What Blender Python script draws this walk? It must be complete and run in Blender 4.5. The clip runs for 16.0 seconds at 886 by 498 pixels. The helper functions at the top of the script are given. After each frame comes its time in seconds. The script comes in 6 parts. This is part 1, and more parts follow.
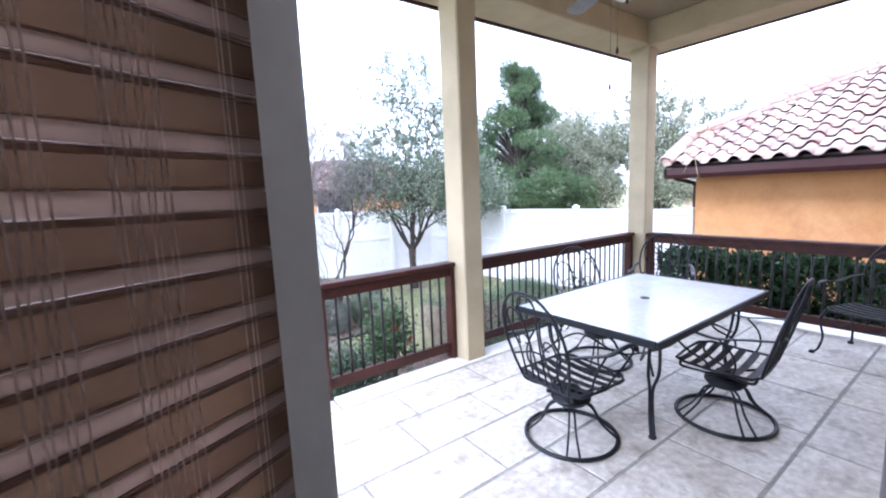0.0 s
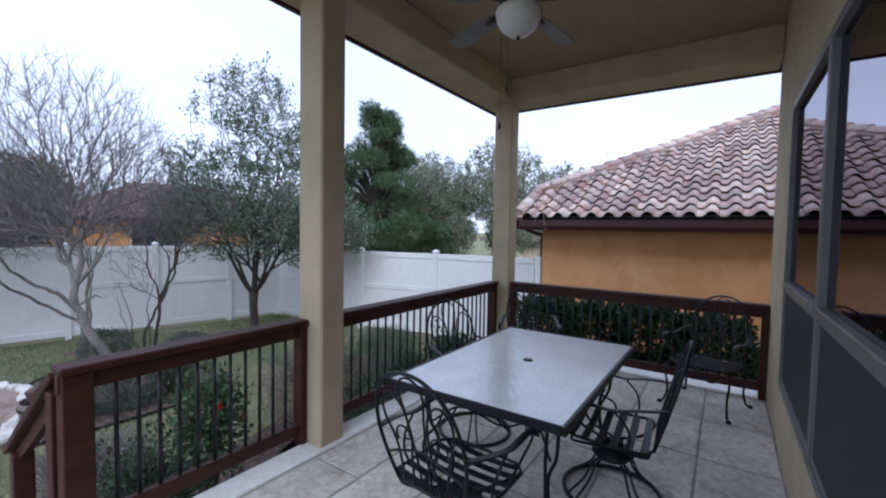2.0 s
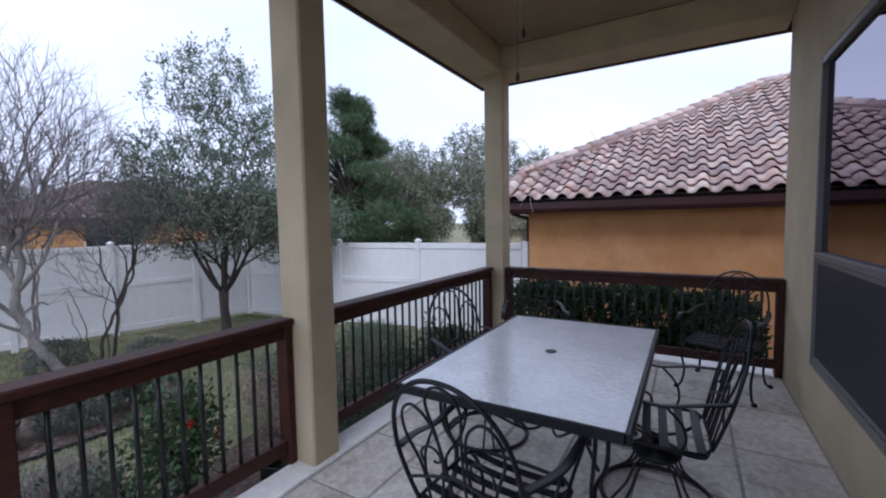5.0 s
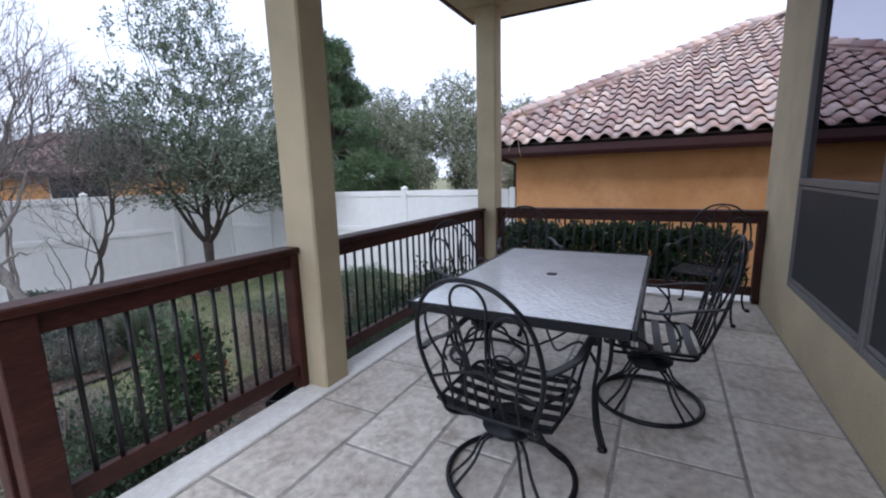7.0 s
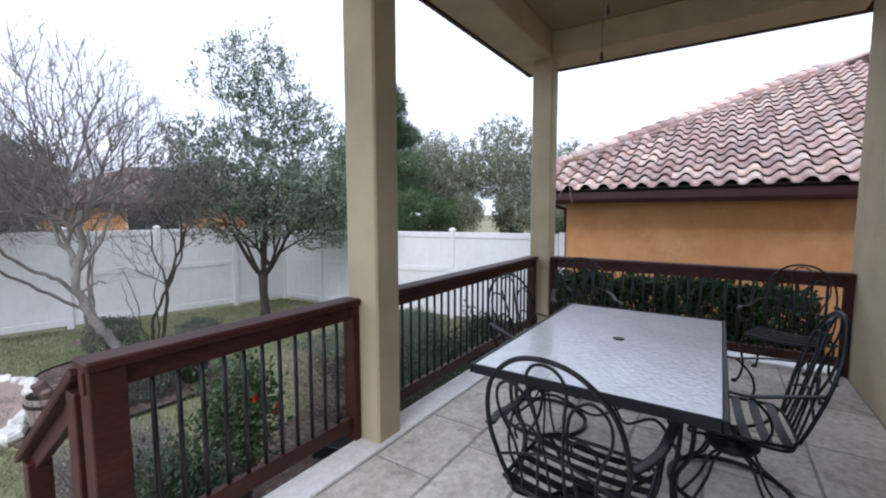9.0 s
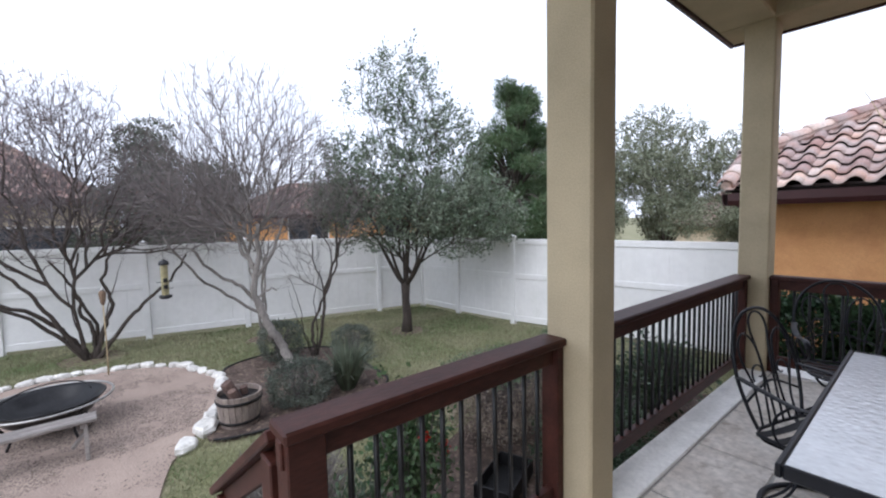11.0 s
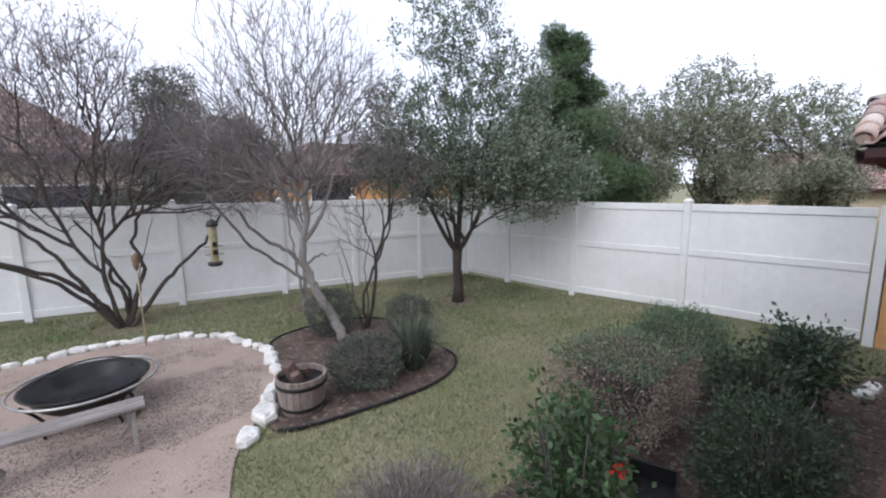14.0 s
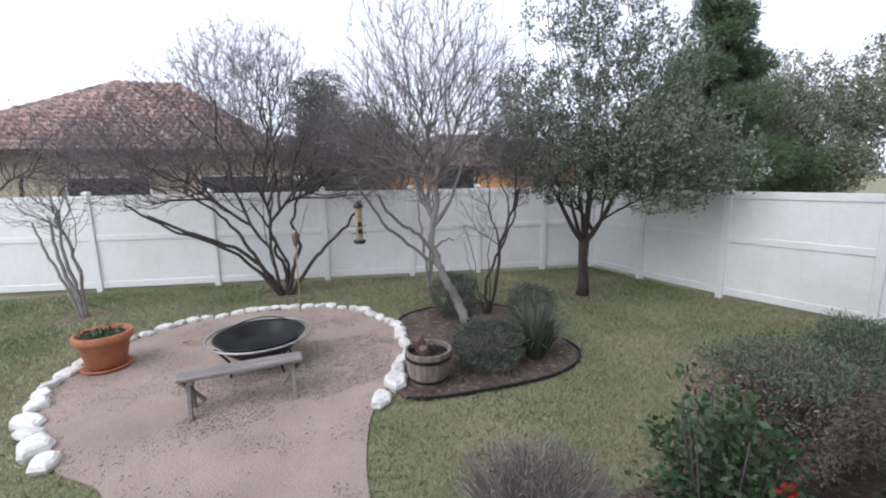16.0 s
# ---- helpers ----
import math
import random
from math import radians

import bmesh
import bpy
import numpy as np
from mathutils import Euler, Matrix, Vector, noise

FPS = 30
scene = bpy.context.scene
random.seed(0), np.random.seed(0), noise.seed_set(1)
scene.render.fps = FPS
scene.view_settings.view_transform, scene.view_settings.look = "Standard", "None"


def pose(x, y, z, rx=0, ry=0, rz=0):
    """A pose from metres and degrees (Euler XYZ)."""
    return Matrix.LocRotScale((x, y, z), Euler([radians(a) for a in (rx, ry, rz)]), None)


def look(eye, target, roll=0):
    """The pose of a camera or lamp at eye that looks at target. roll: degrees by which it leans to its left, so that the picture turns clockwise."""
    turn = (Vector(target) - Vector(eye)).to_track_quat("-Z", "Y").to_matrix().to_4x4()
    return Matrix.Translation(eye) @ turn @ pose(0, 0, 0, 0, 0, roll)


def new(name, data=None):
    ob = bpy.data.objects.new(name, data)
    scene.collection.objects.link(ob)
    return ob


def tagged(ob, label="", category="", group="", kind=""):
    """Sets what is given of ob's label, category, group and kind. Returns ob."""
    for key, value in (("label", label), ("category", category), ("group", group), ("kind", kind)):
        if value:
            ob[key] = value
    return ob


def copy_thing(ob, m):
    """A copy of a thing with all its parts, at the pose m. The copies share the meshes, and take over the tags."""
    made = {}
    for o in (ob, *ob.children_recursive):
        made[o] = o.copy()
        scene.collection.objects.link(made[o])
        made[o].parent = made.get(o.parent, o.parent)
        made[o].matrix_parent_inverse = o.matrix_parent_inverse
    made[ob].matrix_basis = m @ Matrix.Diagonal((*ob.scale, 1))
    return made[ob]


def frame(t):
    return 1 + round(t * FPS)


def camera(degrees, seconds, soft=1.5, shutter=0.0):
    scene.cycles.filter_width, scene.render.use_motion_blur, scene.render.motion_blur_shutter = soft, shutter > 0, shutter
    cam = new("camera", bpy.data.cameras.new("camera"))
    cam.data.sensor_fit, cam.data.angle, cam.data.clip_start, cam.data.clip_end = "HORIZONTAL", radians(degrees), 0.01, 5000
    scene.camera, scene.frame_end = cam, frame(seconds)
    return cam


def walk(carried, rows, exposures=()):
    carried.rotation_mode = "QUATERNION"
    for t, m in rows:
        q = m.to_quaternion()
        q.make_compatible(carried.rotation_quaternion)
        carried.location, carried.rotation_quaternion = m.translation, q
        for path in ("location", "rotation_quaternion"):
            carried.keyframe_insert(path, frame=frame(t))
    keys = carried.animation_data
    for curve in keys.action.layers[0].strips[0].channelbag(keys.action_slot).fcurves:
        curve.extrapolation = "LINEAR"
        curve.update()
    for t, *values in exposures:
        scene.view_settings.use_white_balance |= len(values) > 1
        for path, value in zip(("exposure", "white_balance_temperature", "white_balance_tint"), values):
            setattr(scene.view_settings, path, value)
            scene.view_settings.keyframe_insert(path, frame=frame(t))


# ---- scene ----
cam = camera(93.5, 16.0, soft=2.1)
PATH = [
    (0, (0.055, 0.077, 1.605), (1.214, 1.684, 1.333), -2.4),
    (0.5, (0.127, 0.188, 1.637), (1.472, 1.648, 1.397), -1.0),
    (1, (0.197, 0.289, 1.656), (1.657, 1.655, 1.616), 0.7),
    (1.5, (0.321, 0.442, 1.62), (1.872, 1.703, 1.58), 0.5),
    (2, (0.421, 0.607, 1.622), (2.074, 1.729, 1.533), 1.0),
    (2.5, (0.529, 0.687, 1.621), (2.133, 1.868, 1.44), 0.5),
    (3, (0.639, 0.76, 1.613), (2.191, 2.015, 1.482), 0.9),
    (3.5, (0.7, 0.863, 1.608), (2.215, 2.168, 1.556), -1.1),
    (4, (0.718, 0.924, 1.599), (2.297, 2.152, 1.591), -4.1),
    (4.5, (0.7, 0.945, 1.589), (2.358, 2.055, 1.456), -1.6),
    (5, (0.653, 1.009, 1.533), (2.372, 2.024, 1.402), -1.0),
    (7.5, (0.526, 1.119, 1.354), (2.249, 2.058, 0.967), -1.6),
    (8, (0.525, 1.13, 1.366), (2.227, 2.103, 0.972), -1.2),
    (8.5, (0.51, 1.165, 1.411), (2.204, 2.176, 1.081), -1.1),
    (9, (0.5, 1.244, 1.487), (2.159, 2.347, 1.316), -0.1),
    (9.5, (0.521, 1.379, 1.524), (2.085, 2.612, 1.342), -0.3),
    (10, (0.627, 1.532, 1.57), (2.009, 2.97, 1.422), -2.4),
    (12.3, (0.581, 2.823, 1.517), (1.827, 4.378, 1.353), -0.7),
    (12.5, (0.506, 2.977, 1.572), (1.807, 4.481, 1.358), -1.2),
    (13, (0.51, 3.125, 1.502), (1.816, 4.627, 1.302), -1.1),
    (13.5, (0.504, 3.187, 1.475), (1.753, 4.732, 1.24), -1.0),
    (14, (0.472, 3.226, 1.464), (1.695, 4.778, 1.155), -0.7),
    (14.5, (0.463, 3.231, 1.434), (1.592, 4.847, 1.098), -1.5),
    (15, (0.441, 3.223, 1.457), (1.436, 4.921, 1.103), -1.2),
    (15.5, (0.403, 3.227, 1.446), (1.276, 4.991, 1.09), -1.2),
    (16, (0.363, 3.248, 1.397), (1.099, 5.076, 1.056), -0.9),
]
EXPOSURES = [(0.0, 2.12, 5300, 17), (0.5, 1.35, 5300, 16), (0.9, 0.95, 5300, 16), (1.3, 0.46, 5300, 15), (2.0, 0.28, 5300, 15), (3.5, 0.28, 5350, 15), (5.0, 0.18, 5400, 18), (7.5, 0.6, 5600, 14), (10.0, 0.68, 5780, 14), (12.3, 0.52, 5900, 14), (16.0, 0.52, 5900, 14)]
walk(cam, [(t, look(eye, target, roll)) for t, eye, target, roll in PATH], EXPOSURES)

# ---------------------------------------------------------------- world and light
SUN_ELEV, SUN_AZ = 46.0, -114.0
world = bpy.data.worlds.new("overcast_sky")
scene.world = world
world.use_nodes = True
wn, wl = world.node_tree.nodes, world.node_tree.links
wn.clear()
w_out = wn.new("ShaderNodeOutputWorld")
w_bg = wn.new("ShaderNodeBackground")
w_sky = wn.new("ShaderNodeTexSky")
w_sky.sky_type = "NISHITA"
w_sky.sun_disc = False
w_sky.sun_elevation, w_sky.sun_rotation = radians(SUN_ELEV), radians(SUN_AZ)
w_sky.air_density, w_sky.dust_density = 1.0, 4.0
w_bg.inputs["Strength"].default_value = 0.10
w_co = wn.new("ShaderNodeTexCoord")
w_map = wn.new("ShaderNodeMapping")
w_map.inputs["Scale"].default_value = (1.0, 1.0, 2.6)
w_noise = wn.new("ShaderNodeTexNoise")
w_noise.inputs["Scale"].default_value = 2.2
w_noise.inputs["Detail"].default_value = 5.0
w_ramp = wn.new("ShaderNodeValToRGB")
w_ramp.color_ramp.elements[0].position, w_ramp.color_ramp.elements[1].position = 0.3, 0.7
w_ramp.color_ramp.elements[0].color = (9.6, 10.0, 10.9, 1)
w_ramp.color_ramp.elements[1].color = (11.8, 12.0, 12.5, 1)
w_mix = wn.new("ShaderNodeMixRGB")
w_mix.inputs["Fac"].default_value = 0.86
wl.new(w_co.outputs["Generated"], w_map.inputs["Vector"])
wl.new(w_map.outputs["Vector"], w_noise.inputs["Vector"])
wl.new(w_noise.outputs["Fac"], w_ramp.inputs["Fac"])
wl.new(w_sky.outputs["Color"], w_mix.inputs["Color1"])
wl.new(w_ramp.outputs["Color"], w_mix.inputs["Color2"])
wl.new(w_mix.outputs["Color"], w_bg.inputs["Color"])
wl.new(w_bg.outputs["Background"], w_out.inputs["Surface"])

sun_data = bpy.data.lights.new("sun", "SUN")
sun_data.energy, sun_data.angle, sun_data.color = 1.05, radians(40), (1.0, 0.985, 0.96)
sun = new("sun", sun_data)
sun.matrix_world = look((20 * math.sin(radians(SUN_AZ)), 20 * math.cos(radians(SUN_AZ)), 20 * math.tan(radians(SUN_ELEV))), (0, 0, 0))

# ---------------------------------------------------------------- materials


def mat(name, col, rough=0.7, scale=6.0, var=0.25, bump=0.15, fine=60.0, metal=0.0, spec=0.4, rand=0.0, col2=None, island=False,
        stretch=(1, 1, 1), dist=0.01, world_pos=True):
    """Principled surface with two scales of variation, relief, and per-piece tone."""
    m = bpy.data.materials.new(name)
    m.use_nodes = True
    n, l = m.node_tree.nodes, m.node_tree.links
    b = n["Principled BSDF"]
    b.inputs["Roughness"].default_value = rough
    b.inputs["Metallic"].default_value = metal
    b.inputs["Specular IOR Level"].default_value = spec
    geo = n.new("ShaderNodeNewGeometry")
    tex = n.new("ShaderNodeTexCoord")
    mp = n.new("ShaderNodeMapping")
    mp.inputs["Scale"].default_value = stretch
    l.new(geo.outputs["Position"] if world_pos else tex.outputs["Object"], mp.inputs["Vector"])
    big, small = n.new("ShaderNodeTexNoise"), n.new("ShaderNodeTexNoise")
    for tx, sc, de in ((big, scale, 4.0), (small, fine, 3.0)):
        tx.inputs["Scale"].default_value, tx.inputs["Detail"].default_value = sc, de
        l.new(mp.outputs["Vector"], tx.inputs["Vector"])
    if col2 is None:
        col2 = tuple(c * (1 - var) for c in col)
    mix = n.new("ShaderNodeMixRGB")
    mix.inputs["Color1"].default_value, mix.inputs["Color2"].default_value = (*col, 1), (*col2, 1)
    rmp = n.new("ShaderNodeMapRange")
    rmp.inputs["From Min"].default_value, rmp.inputs["From Max"].default_value = 0.32, 0.68
    l.new(big.outputs["Fac"], rmp.inputs["Value"])
    l.new(rmp.outputs["Result"], mix.inputs["Fac"])
    hsv = n.new("ShaderNodeHueSaturation")
    l.new(mix.outputs["Color"], hsv.inputs["Color"])
    val = n.new("ShaderNodeMapRange")
    val.inputs["From Min"].default_value, val.inputs["From Max"].default_value = 0.3, 0.7
    val.inputs["To Min"].default_value, val.inputs["To Max"].default_value = 1 - var * 0.6, 1 + var * 0.6
    l.new(small.outputs["Fac"], val.inputs["Value"])
    last = val.outputs["Result"]
    if rand > 0:
        src = geo.outputs["Random Per Island"] if island else n.new("ShaderNodeObjectInfo").outputs["Random"]
        rr = n.new("ShaderNodeMapRange")
        rr.inputs["To Min"].default_value, rr.inputs["To Max"].default_value = 1 - rand, 1 + rand
        l.new(src, rr.inputs["Value"])
        mul = n.new("ShaderNodeMath")
        mul.operation = "MULTIPLY"
        l.new(last, mul.inputs[0])
        l.new(rr.outputs["Result"], mul.inputs[1])
        last = mul.outputs["Value"]
        hu = n.new("ShaderNodeMapRange")
        hu.inputs["To Min"].default_value, hu.inputs["To Max"].default_value = 0.5 - rand * 0.05, 0.5 + rand * 0.05
        l.new(src, hu.inputs["Value"])
        l.new(hu.outputs["Result"], hsv.inputs["Hue"])
    l.new(last, hsv.inputs["Value"])
    l.new(hsv.outputs["Color"], b.inputs["Base Color"])
    if bump > 0:
        bp = n.new("ShaderNodeBump")
        bp.inputs["Strength"].default_value, bp.inputs["Distance"].default_value = bump, dist
        l.new(small.outputs["Fac"], bp.inputs["Height"])
        l.new(bp.outputs["Normal"], b.inputs["Normal"])
    return m


def leaf_mat(name, col, col2, rough=0.55, rand=0.4):
    m = mat(name, col, rough, 1.5, 0.3, 0.0, 9.0, rand=rand, col2=col2, island=True, spec=0.3)
    n, l = m.node_tree.nodes, m.node_tree.links
    b = n["Principled BSDF"]
    tr = n.new("ShaderNodeBsdfTranslucent")
    mx = n.new("ShaderNodeMixShader")
    mx.inputs["Fac"].default_value = 0.25
    src = b.inputs["Base Color"].links[0].from_socket
    l.new(src, tr.inputs["Color"])
    l.new(b.outputs["BSDF"], mx.inputs[1])
    l.new(tr.outputs["BSDF"], mx.inputs[2])
    l.new(mx.outputs["Shader"], n["Material Output"].inputs["Surface"])
    return m


def glass_mat(name, tint):
    m = bpy.data.materials.new(name)
    m.use_nodes = True
    n, l = m.node_tree.nodes, m.node_tree.links
    n.remove(n["Principled BSDF"])
    tr, gl, mx, fr = (n.new("ShaderNodeBsdfTransparent"), n.new("ShaderNodeBsdfGlossy"), n.new("ShaderNodeMixShader"), n.new("ShaderNodeFresnel"))
    tr.inputs["Color"].default_value = (*tint, 1)
    gl.inputs["Roughness"].default_value = 0.015
    gl.inputs["Color"].default_value = (0.34, 0.33, 0.37, 1)
    fr.inputs["IOR"].default_value = 1.9
    l.new(fr.outputs["Fac"], mx.inputs["Fac"])
    l.new(tr.outputs["BSDF"], mx.inputs[1])
    l.new(gl.outputs["BSDF"], mx.inputs[2])
    l.new(mx.outputs["Shader"], n["Material Output"].inputs["Surface"])
    return m


M_STUCCO = mat("tan_stucco", (0.51, 0.43, 0.285), 0.85, 3.0, 0.16, 0.5, 130.0, dist=0.004)
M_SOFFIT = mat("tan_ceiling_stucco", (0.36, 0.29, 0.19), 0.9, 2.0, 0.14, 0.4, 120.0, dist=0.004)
M_FASCIA = mat("maroon_metal_trim", (0.05, 0.016, 0.016), 0.4, 5.0, 0.2, 0.05, 40.0)
M_STAIN = mat("redbrown_stained_wood", (0.062, 0.02, 0.014), 0.5, 7.0, 0.4, 0.3, 70.0, spec=0.25, stretch=(0.35, 1.4, 1.4), dist=0.004)
M_IRON = mat("black_wrought_iron", (0.008, 0.0095, 0.014), 0.42, 20.0, 0.4, 0.15, 160.0, dist=0.002, spec=0.35)
M_BALU = mat("black_powder_coat", (0.012, 0.012, 0.013), 0.4, 20.0, 0.3, 0.05, 90.0)
M_STONE = mat("stamped_stone_slab", (0.70, 0.655, 0.59), 0.55, 3.5, 0.30, 0.6, 21.0, rand=0.05, col2=(0.55, 0.495, 0.43), dist=0.008)


def stained(m, stain, scale, lo, hi, share):
    """Adds blotchy stains of their own shape over a surface."""
    n, l = m.node_tree.nodes, m.node_tree.links
    b = n["Principled BSDF"]
    src = b.inputs["Base Color"].links[0].from_socket
    ge, tx, rg, mx = n.new("ShaderNodeNewGeometry"), n.new("ShaderNodeTexNoise"), n.new("ShaderNodeMapRange"), n.new("ShaderNodeMixRGB")
    tx.inputs["Scale"].default_value, tx.inputs["Detail"].default_value, tx.inputs["Roughness"].default_value = scale, 9.0, 0.68
    rg.inputs["From Min"].default_value, rg.inputs["From Max"].default_value, rg.inputs["To Max"].default_value = lo, hi, share
    mx.inputs["Color2"].default_value = (*stain, 1)
    l.new(ge.outputs["Position"], tx.inputs["Vector"])
    l.new(tx.outputs["Fac"], rg.inputs["Value"])
    l.new(rg.outputs["Result"], mx.inputs["Fac"])
    l.new(src, mx.inputs["Color1"])
    l.new(mx.outputs["Color"], b.inputs["Base Color"])
    return m


stained(M_STONE, (0.26, 0.205, 0.15), 5.0, 0.53, 0.66, 0.65)
stained(M_STONE, (0.34, 0.30, 0.25), 16.0, 0.55, 0.66, 0.55)
M_GROUT = mat("slab_joint", (0.39, 0.37, 0.34), 0.8, 8.0, 0.3, 0.3, 60.0)
M_EDGE = mat("whitewashed_slab_edge", (0.88, 0.865, 0.83), 0.75, 6.0, 0.14, 0.4, 40.0, dist=0.006)
M_ORANGE = mat("orange_stucco", (0.76, 0.41, 0.18), 0.9, 1.3, 0.16, 0.5, 90.0, col2=(0.64, 0.32, 0.125), dist=0.006)
stained(M_ORANGE, (0.50, 0.215, 0.09), 1.6, 0.52, 0.75, 0.6)
stained(M_ORANGE, (0.80, 0.50, 0.27), 0.9, 0.55, 0.75, 0.5)
M_TILE = mat("weathered_clay_tile", (0.49, 0.325, 0.27), 0.8, 3.5, 0.3, 0.4, 35.0, rand=0.34, col2=(0.49, 0.42, 0.395))
M_TILE_FAR = mat("clay_tile_far", (0.34, 0.215, 0.18), 0.85, 2.0, 0.35, 0.3, 20.0, rand=0.35, col2=(0.25, 0.185, 0.165), island=True)
M_DARKGAP = mat("roof_underlay", (0.03, 0.022, 0.02), 0.95)
M_VINYL = mat("white_vinyl", (0.83, 0.825, 0.81), 0.5, 0.7, 0.05, 0.03, 9.0, col2=(0.74, 0.74, 0.715))
stained(M_VINYL, (0.55, 0.58, 0.48), 0.8, 0.56, 0.8, 0.4)
M_LAWN = mat("winter_lawn_soil", (0.24, 0.22, 0.135), 0.95, 1.1, 0.4, 0.9, 60.0, col2=(0.17, 0.175, 0.08), dist=0.02)
M_GRASS = leaf_mat("grass_blades", (0.155, 0.20, 0.088), (0.36, 0.34, 0.22), rand=0.45)
for node in M_GRASS.node_tree.nodes:
    if node.bl_idname == "ShaderNodeTexNoise" and node.inputs["Scale"].default_value < 2:
        node.inputs["Scale"].default_value = 0.7
M_SAND = mat("decomposed_granite", (0.37, 0.29, 0.238), 0.95, 1.3, 0.22, 0.6, 60.0, col2=(0.275, 0.21, 0.175), dist=0.03)
M_PEBBLE = mat("pea_gravel", (0.31, 0.245, 0.205), 0.85, 6.0, 0.4, 0.2, 80.0, rand=0.25, island=True)
M_MULCH = mat("dark_bark_mulch", (0.115, 0.083, 0.066), 0.95, 5.0, 0.5, 1.0, 45.0, dist=0.03)
M_CHIP = mat("bark_chips", (0.155, 0.11, 0.086), 0.9, 9.0, 0.4, 0.2, 60.0, rand=0.6, island=True)
M_LITTER = mat("dry_leaf_litter", (0.18, 0.14, 0.118), 0.9, 9.0, 0.4, 0.2, 60.0, rand=0.5, island=True)
M_WHITESTONE = mat("white_limestone", (0.70, 0.68, 0.63), 0.85, 5.0, 0.22, 0.8, 22.0, rand=0.1, dist=0.02)
M_BARKG = mat("grey_smooth_bark", (0.29, 0.265, 0.24), 0.85, 5.0, 0.4, 0.5, 40.0, stretch=(1, 1, 0.4))
M_BARKD = mat("dark_oak_bark", (0.075, 0.06, 0.05), 0.9, 8.0, 0.4, 0.8, 45.0, stretch=(1, 1, 0.35), dist=0.02)
M_TWIG = mat("winter_twigs", (0.17, 0.145, 0.142), 0.85, 3.0, 0.3, 0.0, 30.0)
M_TWIG2 = mat("pale_winter_twigs", (0.21, 0.185, 0.175), 0.85, 3.0, 0.3, 0.0, 30.0)
M_OAKLEAF = leaf_mat("live_oak_leaves", (0.115, 0.155, 0.10), (0.22, 0.255, 0.185))
M_PINE = leaf_mat("pine_needles", (0.07, 0.12, 0.055), (0.12, 0.165, 0.08))
# olive leaf colour with distance haze mixed in as extra paleness
M_FAROAK = leaf_mat("hazy_far_oak_leaves", (0.16, 0.185, 0.115), (0.28, 0.29, 0.205))
M_CEDAR = leaf_mat("dark_cedar", (0.075, 0.092, 0.065), (0.125, 0.135, 0.105))
M_HEDGE = leaf_mat("glossy_hedge_leaves", (0.03, 0.058, 0.03), (0.065, 0.105, 0.05), rough=0.27)
M_BOX = leaf_mat("boxy_shrub_leaves", (0.085, 0.10, 0.08), (0.15, 0.165, 0.13))
M_JUNIPER = leaf_mat("juniper_green", (0.105, 0.155, 0.09), (0.175, 0.225, 0.135))
M_ROSE = leaf_mat("rose_leaves", (0.04, 0.08, 0.033), (0.11, 0.16, 0.075), rough=0.4)
M_DRYBUSH = leaf_mat("brown_bush", (0.35, 0.285, 0.225), (0.22, 0.18, 0.15))
M_SAGE = leaf_mat("grey_sage", (0.25, 0.225, 0.205), (0.17, 0.155, 0.145))
M_NANDINA = leaf_mat("nandina_leaves", (0.045, 0.075, 0.045), (0.085, 0.115, 0.065), rough=0.38)
M_RED = leaf_mat("red_flowers", (0.55, 0.045, 0.03), (0.45, 0.03, 0.02), rand=0.15)
M_YUCCA = leaf_mat("strap_leaves", (0.10, 0.125, 0.085), (0.16, 0.175, 0.125))
M_TERRA = mat("terracotta", (0.42, 0.16, 0.08), 0.75, 6.0, 0.25, 0.2, 50.0)
M_POTSOIL = mat("potting_soil", (0.045, 0.035, 0.028), 0.95, 10, 0.4, 0.8, 60.0)
M_OLDWOOD = mat("weathered_grey_wood", (0.27, 0.245, 0.225), 0.85, 8.0, 0.35, 0.6, 50.0, stretch=(0.25, 1.6, 1.6), rand=0.1)
M_STAVE = mat("barrel_stave", (0.30, 0.245, 0.21), 0.85, 9.0, 0.35, 0.6, 55.0, stretch=(1.5, 1.5, 0.25), rand=0.15)
M_HOOP = mat("barrel_hoop", (0.03, 0.028, 0.028), 0.55, 9.0, 0.4, 0.2, 50.0, metal=0.6)
M_PIT = mat("black_enamel_bowl", (0.012, 0.012, 0.013), 0.28, 7.0, 0.5, 0.15, 35.0, spec=0.25)
M_ASH = mat("ash", (0.025, 0.024, 0.025), 0.95, 9.0, 0.4, 0.6, 50.0, spec=0.1)
M_STEEL = mat("pale_steel_ring", (0.42, 0.41, 0.39), 0.38, 9.0, 0.3, 0.1, 50.0, metal=0.7)
M_LOG = mat("firewood_bark", (0.13, 0.082, 0.07), 0.9, 9.0, 0.45, 0.8, 40.0, rand=0.3)
M_DOORWHITE = mat("painted_door_frame", (0.88, 0.86, 0.82), 0.5, 4.0, 0.06, 0.08, 30.0)
M_FRAMEW = mat("taupe_window_frame", (0.16, 0.152, 0.148), 0.5, 5.0, 0.1, 0.05, 30.0)
M_SCREEN = mat("dark_insect_screen", (0.03, 0.032, 0.036), 0.6, 30.0, 0.3, 0.3, 400.0)
M_PANE = glass_mat("window_glass", (0.35, 0.35, 0.38))
M_ROOM = mat("dim_room_plaster", (0.80, 0.77, 0.72), 0.9)
# near-black colour that stands in for the room's darkness behind the windows
M_ROOMDARK = mat("unlit_room_dark", (0.035, 0.035, 0.04), 0.9)
M_DOORPANE = glass_mat("door_glass", (0.9, 0.9, 0.92))
